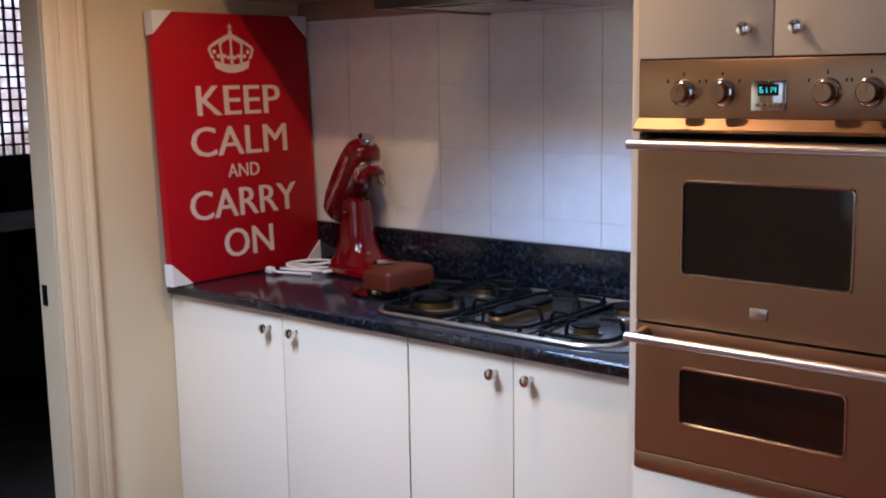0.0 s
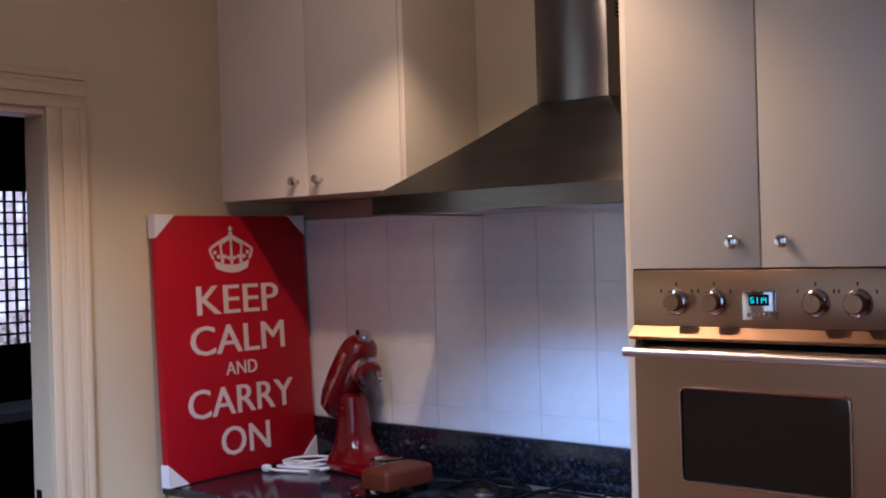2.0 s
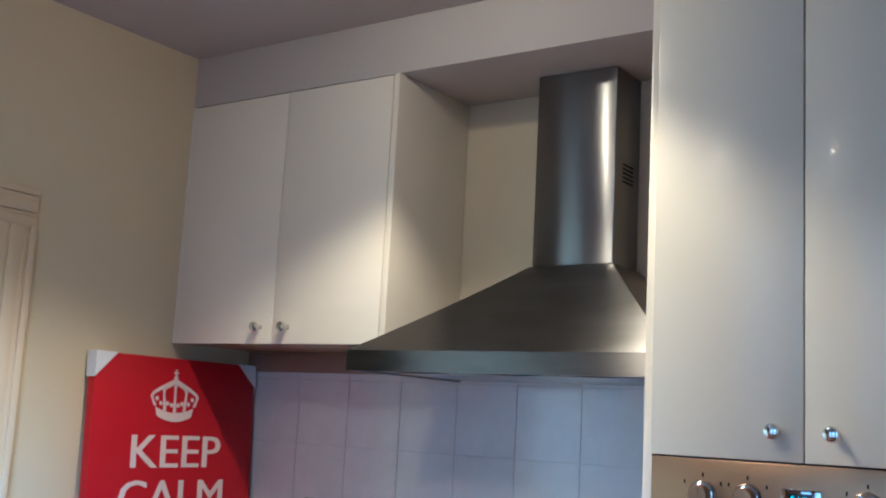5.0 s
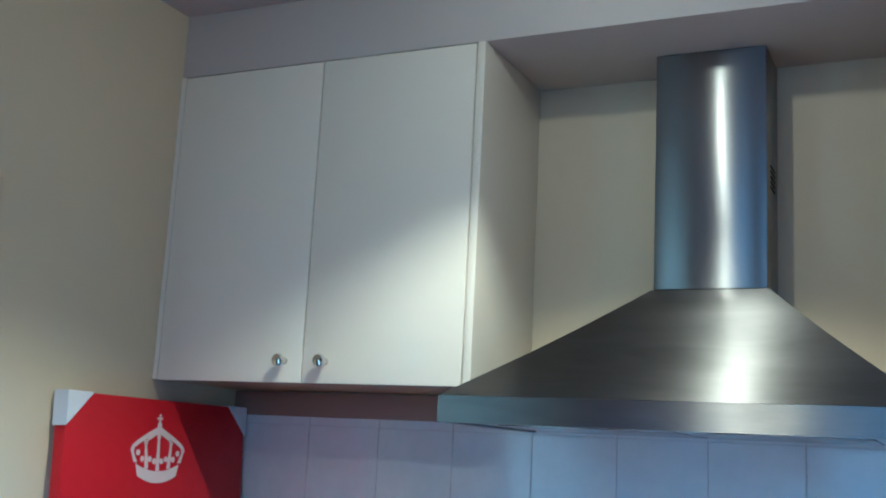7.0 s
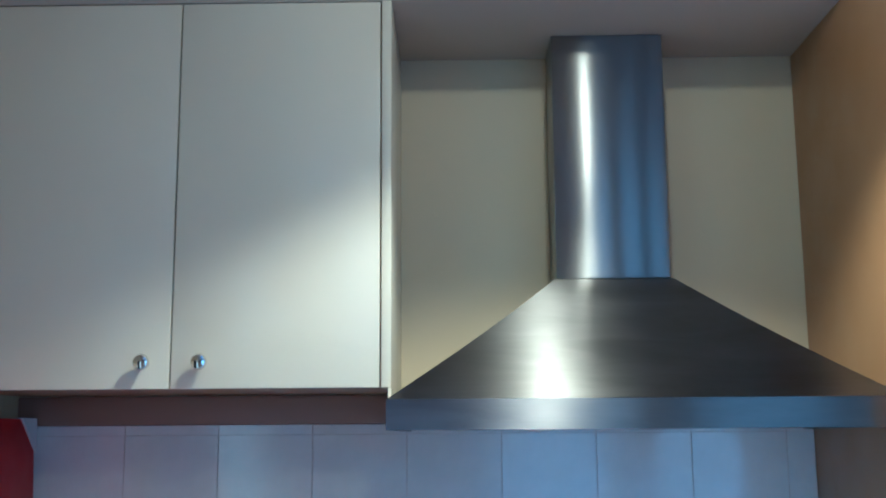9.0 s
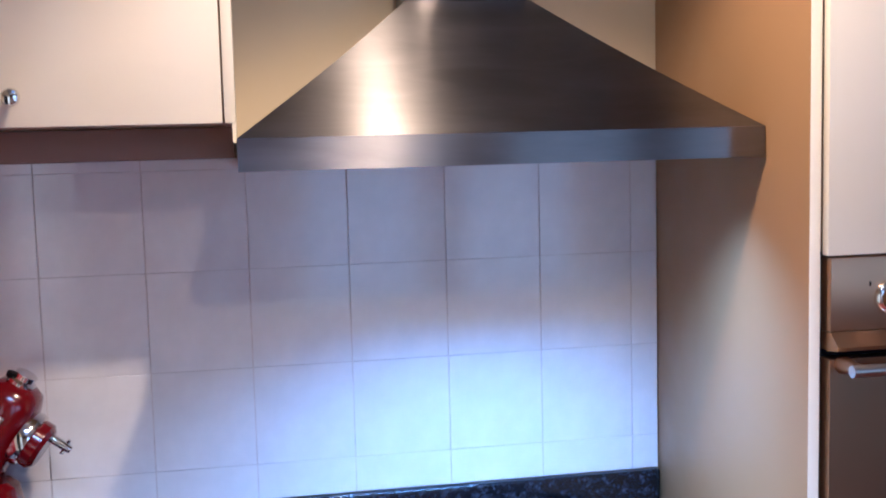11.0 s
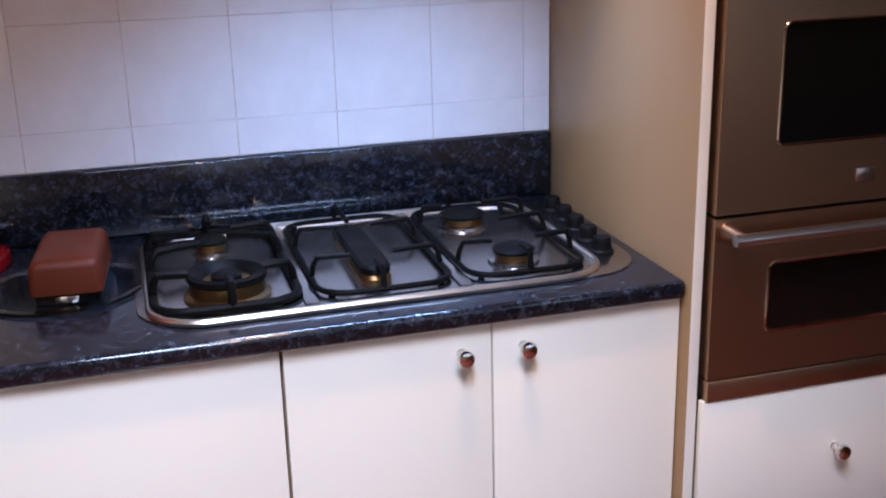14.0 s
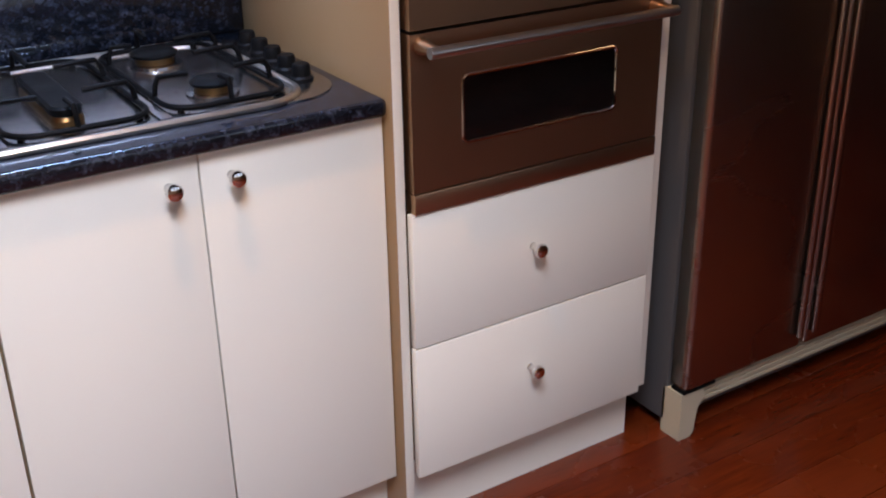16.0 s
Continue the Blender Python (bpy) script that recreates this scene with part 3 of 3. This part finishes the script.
        part("inner_cap", lathe(bmesh.new(), [(r * 0.4, 0.0275), (r * 0.4, 0.034), (r * 0.3, 0.038), (0, 0.038)], Matrix.Translation((x, y, 0.9047)), 24), M_IRON, b)
    else:
        part("burner_cap", lathe(bmesh.new(), [(r * 0.7, 0.018), (r * 1.0, 0.018), (r * 1.03, 0.023), (r * 0.85, 0.027), (0, 0.028)], Matrix.Translation((x, y, 0.9047)), 24), M_IRON, b, "black burner cap")
    return b


burner(0.928, -0.425, 0.062, True)
burner(0.922, -0.185, 0.030)
burner(1.395, -0.185, 0.042)
burner(1.412, -0.425, 0.036)
fish = bmesh.new()
loft(fish, [rounded(1.165, -0.345, 0.026, 0.125, 0.024, z) for z in (0.9047, 0.914)] + [rounded(1.165, -0.345, 0.022, 0.12, 0.02, 0.920)])
fb = part("burner", fish, M_BRASS, cook, "long worn brass burner")
fish = bmesh.new()
loft(fish, [rounded(1.165, -0.345, 0.024, 0.122, 0.022, 0.921), rounded(1.165, -0.345, 0.026, 0.124, 0.024, 0.932), rounded(1.165, -0.345, 0.021, 0.119, 0.019, 0.936)])
part("burner_cap", fish, M_IRON, fb, "long black burner cap")


def trivet(x0, x1, y0, y1, arms, r):
    """A bar frame on feet with fingers that reach over the burners."""
    z = 0.947
    cx, cy, hx, hy = (x0 + x1) / 2, (y0 + y1) / 2, (x1 - x0) / 2, (y1 - y0) / 2
    ring = [Vector((p.x, p.y, 0.913)) for p in rounded(cx, cy, hx, hy, 0.05, 0, 6)]
    t = part("trivet", tube(bmesh.new(), ring, r, 8, True), M_IRON, cook, "black bar trivet")
    for ax, ay, bx, by in arms:
        d = Vector((bx - ax, by - ay, 0))
        part("finger", tube(bmesh.new(), [(ax, ay, 0.913), (ax + d.x * 0.06, ay + d.y * 0.06, 0.935), (ax + d.x * 0.16, ay + d.y * 0.16, z), (ax + d.x * 0.6, ay + d.y * 0.6, z), (bx, by, z - 0.002)], r * 0.95, 8), M_IRON, t)
    for fx, fy in ((x0 + 0.02, y0 + 0.02), (x1 - 0.02, y0 + 0.02), (x0 + 0.02, y1 - 0.02), (x1 - 0.02, y1 - 0.02)):
        part("foot", tube(bmesh.new(), [(fx, fy, 0.9046), (fx, fy, 0.914)], r * 1.2, 8), M_IRON, t)
    return t


trivet(0.812, 1.035, -0.51, -0.09, [(0.812, -0.425, 0.868, -0.425), (1.035, -0.425, 0.985, -0.425), (0.928, -0.51, 0.928, -0.47), (0.812, -0.30, 0.90, -0.26), (1.035, -0.27, 0.95, -0.225), (0.922, -0.09, 0.922, -0.15), (0.812, -0.185, 0.885, -0.185), (1.035, -0.185, 0.96, -0.185)], 0.0072)
trivet(1.064, 1.284, -0.51, -0.09, [(1.064, -0.42, 1.13, -0.42), (1.284, -0.42, 1.20, -0.42), (1.064, -0.25, 1.13, -0.25), (1.284, -0.25, 1.20, -0.25), (1.165, -0.51, 1.165, -0.455), (1.165, -0.09, 1.165, -0.22)], 0.005)
trivet(1.312, 1.518, -0.51, -0.09, [(1.312, -0.425, 1.372, -0.425), (1.518, -0.425, 1.452, -0.425), (1.312, -0.185, 1.355, -0.185), (1.518, -0.185, 1.435, -0.185), (1.412, -0.51, 1.412, -0.465), (1.395, -0.09, 1.395, -0.145), (1.518, -0.30, 1.43, -0.30)], 0.005)
GK = mesh_of("dial_knob", lathe(bmesh.new(), [(0.021, 0), (0.021, 0.004), (0.017, 0.008), (0.0155, 0.026), (0.013, 0.029), (0, 0.0295)], Matrix(), 20), M_BLACK)
for i in range(5):
    k = new("dial_knob", GK)
    k.parent, k.location = cook, (1.572 + 0.005 * i, -0.435 + i * 0.070, 0.9047)
    k["label"] = "black gas control knob"

# ---- refrigerator ----
FX0, FX1, FF = 2.318, 3.25, -0.688
fr = thing("refrigerator", "side-by-side stainless steel refrigerator on the timber floor", "refrigerator")
part("cabinet", boxed(FX0, FX1, -0.633, -0.03, 0.03, 1.76, bev=0.004), painted("dark_grey_metal", (0.09, 0.085, 0.08), 0.45), fr)
for x0, x1, hx in ((FX0 + 0.002, 2.694, 2.674), (2.702, FX1 - 0.002, 2.724)):
    d = part("door", boxed(x0, x1, FF, -0.639, 0.128, 1.765, bev=0.012, seg=3), M_FRIDGE, fr)
    part("handle", boxed(hx - 0.011, hx + 0.011, FF - 0.014, FF - 0.0005, 0.16, 1.74, bev=0.008, seg=3), M_FRIDGE, d, "full-height steel edge handle")
    part("edge_strip", boxed(x0 - 0.0005, x0 + 0.004, FF + 0.014, -0.643, 0.14, 1.76), M_STEEL, d)
part("base_grille", boxed(FX0 + 0.06, FX1 - 0.06, -0.668, -0.638, 0.070, 0.122, bev=0.004), M_FRIDGEPL, fr, "pale plastic base grille")
for i in range(3):
    part("grille_slat", boxed(FX0 + 0.065, FX1 - 0.065, -0.671, -0.6685, 0.077 + i * 0.014, 0.084 + i * 0.014), M_FRIDGEPL, fr)
for sx in (1, -1):
    bm = bmesh.new()
    px = FX0 if sx > 0 else FX1
    loft(bm, [[(px, y, 0.119), (px + sx * 0.065, y, 0.119), (px + sx * 0.075, y, 0.10), (px + sx * 0.052, y, 0.07), (px + sx * 0.045, y, 0.012), (px + sx * 0.035, y, 0.0), (px, y, 0.0)] for y in (-0.681, -0.623)])
    for f in bm.faces:
        f.smooth = False
    part("foot_cover", bm, M_FRIDGEPL, fr, "beige plastic corner foot")
part("hinge_cap", boxed(FX0 + 0.004, FX0 + 0.10, -0.683, -0.643, 0.120, 0.1275), M_BLACK, fr)

# ---- poster ----
PY0, PY1, PH = -0.636, -0.023, 0.825
poster = thing("poster", "red canvas print, pale lettering, white card corners, leaning on wall", "poster", (0.048, 0, 0.9005))
TILT = Matrix.Rotation(radians(-2.6), 4, "Y")


def on_poster(name, bm, mat, label=""):
    ob = part(name, bm, mat, poster, label)
    ob.matrix_local = TILT
    return ob


on_poster("canvas", boxed(0, 0.03, PY0, PY1, 0.001, PH, bev=0.002), M_POSTER)
for word, y0, y1, z0, z1 in (("KEEP", -0.497, -0.156, 1.411, 1.502), ("CALM", -0.530, -0.139, 1.284, 1.376), ("AND", -0.396, -0.266, 1.214, 1.256), ("CARRY", -0.552, -0.113, 1.089, 1.180), ("ON", -0.431, -0.227, 0.960, 1.051)):
    cu = bpy.data.curves.new("word", "FONT")
    cu.body, cu.extrude, cu.resolution_u, cu.offset = word, 0.01, 3, 0.0
    tmp = bpy.data.objects.new("word", cu)
    me = bpy.data.meshes.new_from_object(tmp)
    bpy.data.objects.remove(tmp)
    xs, ys = [v.co.x for v in me.vertices], [v.co.y for v in me.vertices]
    k, bold = (z1 - z0) / (max(ys) - min(ys)), 0.0021 * (z1 - z0) / 0.09
    bm = bmesh.new()
    for n, shift in enumerate((-bold, 0.0, bold)):
        first = len(bm.verts)
        bm.from_mesh(me)
        bm.verts.ensure_lookup_table()
        for v in bm.verts[first:]:
            u, w = (v.co.x - min(xs)) / (max(xs) - min(xs)), (v.co.y - min(ys)) / (max(ys) - min(ys))
            v.co = Vector((0.0306 + (v.co.z + 0.01) * 0.02 + 0.0002 * n, y0 + bold + u * (y1 - y0 - 2 * bold) + shift, z0 + w * (z1 - z0) - 0.9))
    bm.to_mesh(me)
    bm.free()
    me.materials.clear()
    me.materials.append(M_LETTER)
    ob = new("lettering", me)
    ob.parent, ob.matrix_local = poster, TILT
    ob["label"] = "pale block capitals reading " + word
# crown emblem as flat pieces
bm = bmesh.new()
KY, KZ = -0.347, 0.641


def emblem(pts):
    a = [bm.verts.new((0.0304, KY + y, KZ + z)) for y, z in pts]
    b = [bm.verts.new((0.0312, KY + y, KZ + z)) for y, z in pts]
    n = len(pts)
    bm.faces.new(b)
    for i in range(n):
        bm.faces.new((a[i], a[(i + 1) % n], b[(i + 1) % n], b[i]))


def dot(y, z, r, n=12):
    emblem([(y + r * math.cos(2 * math.pi * i / n), z + r * math.sin(2 * math.pi * i / n)) for i in range(n)])


def bowed(y, low):
    """Height of the crown's curved band at y."""
    return low + 0.016 * (y / 0.07) ** 2


cells = [-0.07 + 0.14 * i / 10 for i in range(11)]
for y0, y1 in zip(cells, cells[1:]):
    emblem([(y0 * 0.94, bowed(y0, 0.0)), (y1 * 0.94, bowed(y1, 0.0)), (y1 * 1.04, bowed(y1, 0.026)), (y0 * 1.04, bowed(y0, 0.026))])
for k, y in enumerate((-0.074, -0.037, 0.0, 0.037, 0.074)):
    foot, top, tip = y * 1.0, y * 1.16, 0.068 + 0.016 * (k % 2) + 0.03 * (k == 2)
    emblem([(foot - 0.006, bowed(y, 0.027)), (foot + 0.006, bowed(y, 0.027)), (top + 0.0035, tip), (top - 0.0035, tip)])
    dot(top, tip + 0.004, 0.0062, 10)
    for side in (-1, 1):
        if abs(y + side * 0.014) < 0.085:
            dot(foot * 1.08 + side * 0.0125, bowed(y, 0.048), 0.0068, 8)
for side in (-1, 1):
    for span, low, high, wide in ((0.088, 0.076, 0.120, 0.0055), (0.046, 0.088, 0.112, 0.003)):
        arc = [(side * span * (1 - i / 8), low + (high - low) * (i / 8) ** 0.85) for i in range(9)]
        for (a0, c0), (a1, c1) in zip(arc, arc[1:]):
            emblem([(a0, c0 - wide), (a1, c1 - wide), (a1, c1 + wide), (a0, c0 + wide)][::side])
dot(0.0, 0.127, 0.0075)
emblem([(-0.0028, 0.133), (0.0028, 0.133), (0.0028, 0.152), (-0.0028, 0.152)])
emblem([(-0.009, 0.139), (-0.003, 0.140), (-0.003, 0.144), (-0.009, 0.145)])
emblem([(0.009, 0.145), (0.003, 0.144), (0.003, 0.140), (0.009, 0.139)])
on_poster("emblem", bm, M_LETTER, "pale printed crown")
for yc, sy in ((PY0, 1), (PY1, -1)):
    for zc, sz in ((0.0, 1), (PH, -1)):
        bm = bmesh.new()
        tri = [(yc - sy * 0.003, zc + (0.0005 if sz > 0 else 0.002)), (yc + sy * 0.072, zc + (0.0005 if sz > 0 else 0.002)), (yc - sy * 0.003, zc + sz * 0.069)]
        loft(bm, [[(x, y, z) for y, z in tri] for x in (-0.003, 0.0345)])
        for f in bm.faces:
            f.smooth = False
        on_poster("corner_guard", bm, M_CARD, "white card corner protector")

# ---- stand mixer ----
mixer = thing("stand_mixer", "glossy red stand mixer with its head tilted up, no bowl", "mixer", (0.338, -0.100, 0.9))
mixer.rotation_euler = (0, 0, radians(-9))


def lump(rings):
    """Skin rings of (centre x, centre z, half width y, half height, lean)."""
    bm = bmesh.new()
    out = []
    for cx, cz, hy, hz, lean in rings:
        r = []
        for i in range(24):
            a = 2 * math.pi * i / 24
            c, s = math.cos(a), math.sin(a)
            k = (abs(c) ** 2.6 + abs(s) ** 2.6) ** (-1 / 2.6)
            r.append(Vector((cx - s * k * hz * math.sin(lean), c * k * hy, cz + s * k * hz * math.cos(lean))))
        out.append(r)
    loft(bm, out)
    return bm


def stack(rings):
    """Skin level rounded rectangles of (centre x, z, half x, half y, corner)."""
    bm = bmesh.new()
    loft(bm, [rounded(cx, 0, hx, hy, r, z, 5) for cx, z, hx, hy, r in rings])
    return bm


part("base", stack([(0.075, 0.001, 0.162, 0.092, 0.075), (0.075, 0.006, 0.167, 0.096, 0.078), (0.075, 0.022, 0.165, 0.094, 0.077), (0.072, 0.030, 0.155, 0.084, 0.070), (0.055, 0.034, 0.125, 0.070, 0.05)]), M_RED, mixer)
part("column", stack([(0.03, 0.031, 0.115, 0.076, 0.05), (0.012, 0.050, 0.085, 0.066, 0.045), (0.002, 0.080, 0.064, 0.056, 0.04), (-0.002, 0.13, 0.054, 0.050, 0.04), (-0.002, 0.19, 0.050, 0.047, 0.04), (-0.004, 0.232, 0.046, 0.046, 0.04), (-0.006, 0.243, 0.034, 0.036, 0.03)]), M_RED, mixer)
part("bowl_plate", lathe(bmesh.new(), [(0.058, 0.0), (0.058, 0.012), (0.052, 0.016), (0.046, 0.011), (0.012, 0.010), (0, 0.012)], Matrix.Translation((0.165, 0, 0.0325)), 32), M_CHROME, mixer, "chrome bowl clamp plate")
HEAD = Matrix.Translation((-0.105, 0, 0.175)) @ Matrix.Rotation(radians(-55), 4, "Y")
hd = part("head", lump([(-0.005, 0, 0.012, 0.012, 0), (0.0, 0, 0.038, 0.036, 0), (0.015, 0.001, 0.052, 0.050, 0), (0.06, 0.003, 0.060, 0.058, 0), (0.14, 0.004, 0.062, 0.060, 0), (0.22, 0.004, 0.060, 0.057, 0), (0.265, 0.002, 0.054, 0.051, 0), (0.288, 0, 0.042, 0.040, 0), (0.297, 0, 0.026, 0.026, 0)]), M_RED, mixer)
hd.matrix_local = HEAD
for s in (-1, 1):
    part("trim_band", boxed(0.03, 0.25, s * 0.0615 - 0.0035, s * 0.0615 + 0.0035, -0.014, 0.002, 0.002), M_CHROME, hd, "polished chrome side band")
part("hub", lathe(bmesh.new(), [(0.026, 0), (0.026, 0.012), (0.020, 0.016), (0.020, 0.026), (0, 0.027)], Matrix.Translation((0.290, 0, 0.006)) @ Matrix.Rotation(radians(90), 4, "Y"), 24), M_CHROME, hd, "chrome attachment hub")
part("hub_knob", lathe(bmesh.new(), [(0.005, 0), (0.005, 0.006), (0.009, 0.009), (0.009, 0.018), (0, 0.019)], Matrix.Translation((0.292, -0.012, 0.024)) @ Matrix.Rotation(radians(80), 4, "Y"), 14), M_BLACK, hd)
part("collar", lathe(bmesh.new(), [(0.050, 0), (0.052, -0.012), (0.050, -0.022), (0.044, -0.024)], Matrix.Translation((0.215, 0, -0.044)), 28), M_CHROME, hd, "chrome ring under the head")
part("planetary", lathe(bmesh.new(), [(0.045, 0), (0.045, -0.022), (0.036, -0.030), (0, -0.031)], Matrix.Translation((0.215, 0, -0.062)), 28), M_RED, hd)
shaft = lathe(bmesh.new(), [(0.008, 0), (0.008, -0.034), (0.0065, -0.040), (0, -0.041)], Matrix.Translation((0.235, 0.010, -0.092)), 14)
tube(shaft, [(0.220, 0.010, -0.120), (0.250, 0.010, -0.120)], 0.0035, 8)
part("beater_shaft", shaft, M_CHROME, hd, "steel beater shaft with cross pin")
part("lock_lever", tube(bmesh.new(), [(0.0, -0.049, 0.20), (0.012, -0.056, 0.20), (0.03, -0.058, 0.197)], 0.0045, 8), M_CHROME, mixer)

# ---- small things on the bench ----
cord = thing("power_cord", "white appliance cord lying in loose loops on the bench", "cord")
pts = []
for i in range(90):
    t = i / 89
    a = t * 5.6 * math.pi
    rx, ry = 0.075 + 0.022 * math.sin(a * 0.37), 0.062 + 0.018 * math.cos(a * 0.45)
    pts.append((0.225 - 0.035 * t + rx * math.cos(a) + 0.35 * ry * math.sin(a), -0.225 + 0.06 * t + ry * math.sin(a), 0.9050 + 0.016 * t + 0.004 * math.sin(a * 1.3 + 1)))
pts += [(0.235, -0.10, 0.920), (0.255, -0.08, 0.918), (0.27, -0.07, 0.92)]
part("flex", tube(bmesh.new(), pts, 0.0044, 8), M_CORD, cord)
part("plug", boxed(0.120, 0.150, -0.312, -0.288, 0.9005, 0.922, bev=0.006, seg=3), M_CORD, cord)
part("flex_tail", tube(bmesh.new(), [(0.148, -0.30, 0.910), (0.17, -0.295, 0.907), (0.20, -0.275, 0.905), (0.24, -0.262, 0.905), (0.275, -0.25, 0.905)], 0.0044, 8), M_CORD, cord)

platter = thing("glass_platter", "round clear glass platter lying on the bench", "platter")
part("plate", lathe(bmesh.new(), [(0, 0.0), (0.110, 0.0), (0.132, 0.003), (0.134, 0.006), (0.131, 0.007), (0.110, 0.004), (0, 0.004)], Matrix.Translation((0.672, -0.292, 0.9005)), 48), M_PLATTER, platter)
caddy = thing("lidded_box", "terracotta-red lidded box with a dark foot on a glass platter", "box", (0.690, -0.292, 0.905))
caddy.rotation_euler = (0, 0, radians(-4))
bm = bmesh.new()
loft(bm, [rounded(0, 0, 0.050, 0.088, 0.012, 0.0005), rounded(0, 0, 0.052, 0.090, 0.014, 0.012)])
part("foot", bm, M_BLACK, caddy, "dark glossy foot")
bm = bmesh.new()
loft(bm, [rounded(0, 0, 0.052, 0.090, 0.014, 0.0125), rounded(0, 0, 0.056, 0.098, 0.012, 0.018), rounded(0, 0, 0.054, 0.096, 0.012, 0.058), rounded(0, 0, 0.051, 0.093, 0.012, 0.066), rounded(0, 0, 0.046, 0.088, 0.011, 0.0705), rounded(0, 0, 0.038, 0.080, 0.010, 0.0725)])
part("lid", bm, M_CLAY, caddy)
part("clasp", boxed(-0.018, 0.018, -0.0945, -0.089, 0.002, 0.014, bev=0.002), M_CHROME, caddy, "bright metal clasp")

# ---- ceiling downlights ----
for lx, ly in LAMPS:
    d = thing("downlight", "round recessed halogen downlight, lit", "downlight", group="ceiling downlights")
    part("ring", lathe(bmesh.new(), [(0.034, -0.001), (0.034, -0.006), (0.050, -0.006), (0.052, -0.0005)], Matrix.Translation((lx, ly, CEIL)), 28), M_CHROME, d)
    part("lamp_face", lathe(bmesh.new(), [(0, -0.002), (0.033, -0.002), (0.033, -0.001)], Matrix.Translation((lx, ly, CEIL)), 24), M_LAMP, d, "glowing lamp face")

# ---- dim room beyond ----
bm = bmesh.new()
for i in range(16):
    y = 0.1 + 0.9 * i / 15
    box(bm, -3.03, -3.012, y - 0.006, y + 0.006, 1.12, 2.00)
for i in range(15):
    z = 1.12 + 0.88 * i / 14
    box(bm, -3.034, -3.008, 0.1, 1.0, z - 0.006, z + 0.006)
lw = tagged(part("window_5", bm, M_WOODBLIND), "black lattice screen over a bright window", "window", "", "structure")
part("pane", boxed(-3.08, -3.075, 0.1, 1.0, 1.12, 2.00), M_GLASS, lw).visible_shadow = False
side = thing("sideboard", "dark wooden sideboard in the dim room", "sideboard")
part("carcass", boxed(-2.75, -2.3, -0.3, 1.2, 0.04, 0.775, bev=0.004), M_DARKWOOD, side)
part("top", boxed(-2.77, -2.28, -0.32, 1.22, 0.776, 0.800, bev=0.004), M_DARKWOOD, side)
part("plinth", boxed(-2.73, -2.34, -0.28, 1.18, 0.0, 0.039), M_DARKWOOD, side)
for i in range(8):
    part("drawer_knob", lathe(bmesh.new(), [(0.004, 0), (0.008, 0.012), (0.010, 0.018), (0, 0.022)], Matrix.Translation((-2.30, 0.10 + i * 0.06, 0.68)) @ Matrix.Rotation(radians(90), 4, "Y"), 10), M_STEEL, side)
cloth = thing("table_runner", "folded white cloth lying on the sideboard", "cloth")
part("cloth", boxed(-2.70, -2.272, -0.1, 1.0, 0.8005, 0.845, bev=0.008, seg=3), M_CARD, cloth)
tagged(part("strike_plate", boxed(-0.085, -0.06, DOOR1 - 0.0225, DOOR1 - 0.0195, 0.885, 0.945, bev=0.0005), M_BLACK), "small dark strike plate in the door jamb", "strike plate")
bd = structure("backdrop_garden", boxed(-7.1, -7.0, -3, 5, -0.1, 4.5), glow("pale_garden_light", (0.72, 0.74, 0.80), 2.2), "pale bright garden haze outside the window", "backdrop")
nt = bd.data.materials[0]
v = mapped(nt)
patch = ramp(nt, noisy(nt, v, 2.2, 5, 0.7), [(0.38, (0.10, 0.10, 0.07)), (0.5, (0.55, 0.42, 0.40)), (0.6, (0.9, 0.92, 1.0))])
feed(nt, patch, "Emission Color")
feed(nt, patch, "Base Color")
structure("ground", boxed(-400, 400, -400, 400, -0.3, -0.15), M_GROUND, "pale paved ground outside reaching far away", "ground")

# ---- wall tiles and floor boards ----
wall = bpy.data.objects["wall_north"]
part("grout_bed", boxed(0.001, W - 0.001, -0.004, -0.0005, 1.035, 1.712), M_GROUT, wall)
XS = [0.002] + [0.0305 + 0.1945 * i for i in range(9)] + [W - 0.001]
ZS = [1.036, 1.108, 1.3025, 1.497, 1.6915, 1.7120]
shared = {}
for x0, x1 in zip(XS, XS[1:]):
    for z0, z1 in zip(ZS, ZS[1:]):
        w, h = round(x1 - x0 - 0.0018, 4), round(z1 - z0 - 0.0006, 4)
        if (w, h) not in shared:
            shared[w, h] = mesh_of("tile", boxed(-w / 2, w / 2, -0.0025, 0, -h / 2, h / 2, bev=0.0005, seg=1), M_TILE)
        t = new("tile", shared[w, h])
        t.parent = wall
        t.location = ((x0 + x1) / 2, -0.0041, (z0 + z1) / 2)
        t.rotation_euler = (radians(random.uniform(-0.12, 0.12)), 0, radians(random.uniform(-0.12, 0.12)))
BW = 0.13
boards = {}
row = 0
y = -0.002
while y > SOUTH + 0.02:
    x = 0.0 - random.uniform(0, 1.2)
    while x < EAST:
        ln = random.choice((1.2, 1.6, 2.0, 2.4))
        a, b = max(x, 0.001), min(x + ln, EAST - 0.001)
        if b - a > 0.05:
            key = round(b - a, 3)
            if key not in boards:
                boards[key] = mesh_of("floor_board", boxed(-key / 2 + 0.0006, key / 2 - 0.0006, -BW / 2 + 0.0006, BW / 2 - 0.0006, -0.012, 0, bev=0.0008, seg=1), M_TIMBER)
            p = new("floor_board", boards[key])
            p.parent = floor
            p.location = ((a + b) / 2, y - BW / 2, 0.0)
        x += ln
    y -= BW
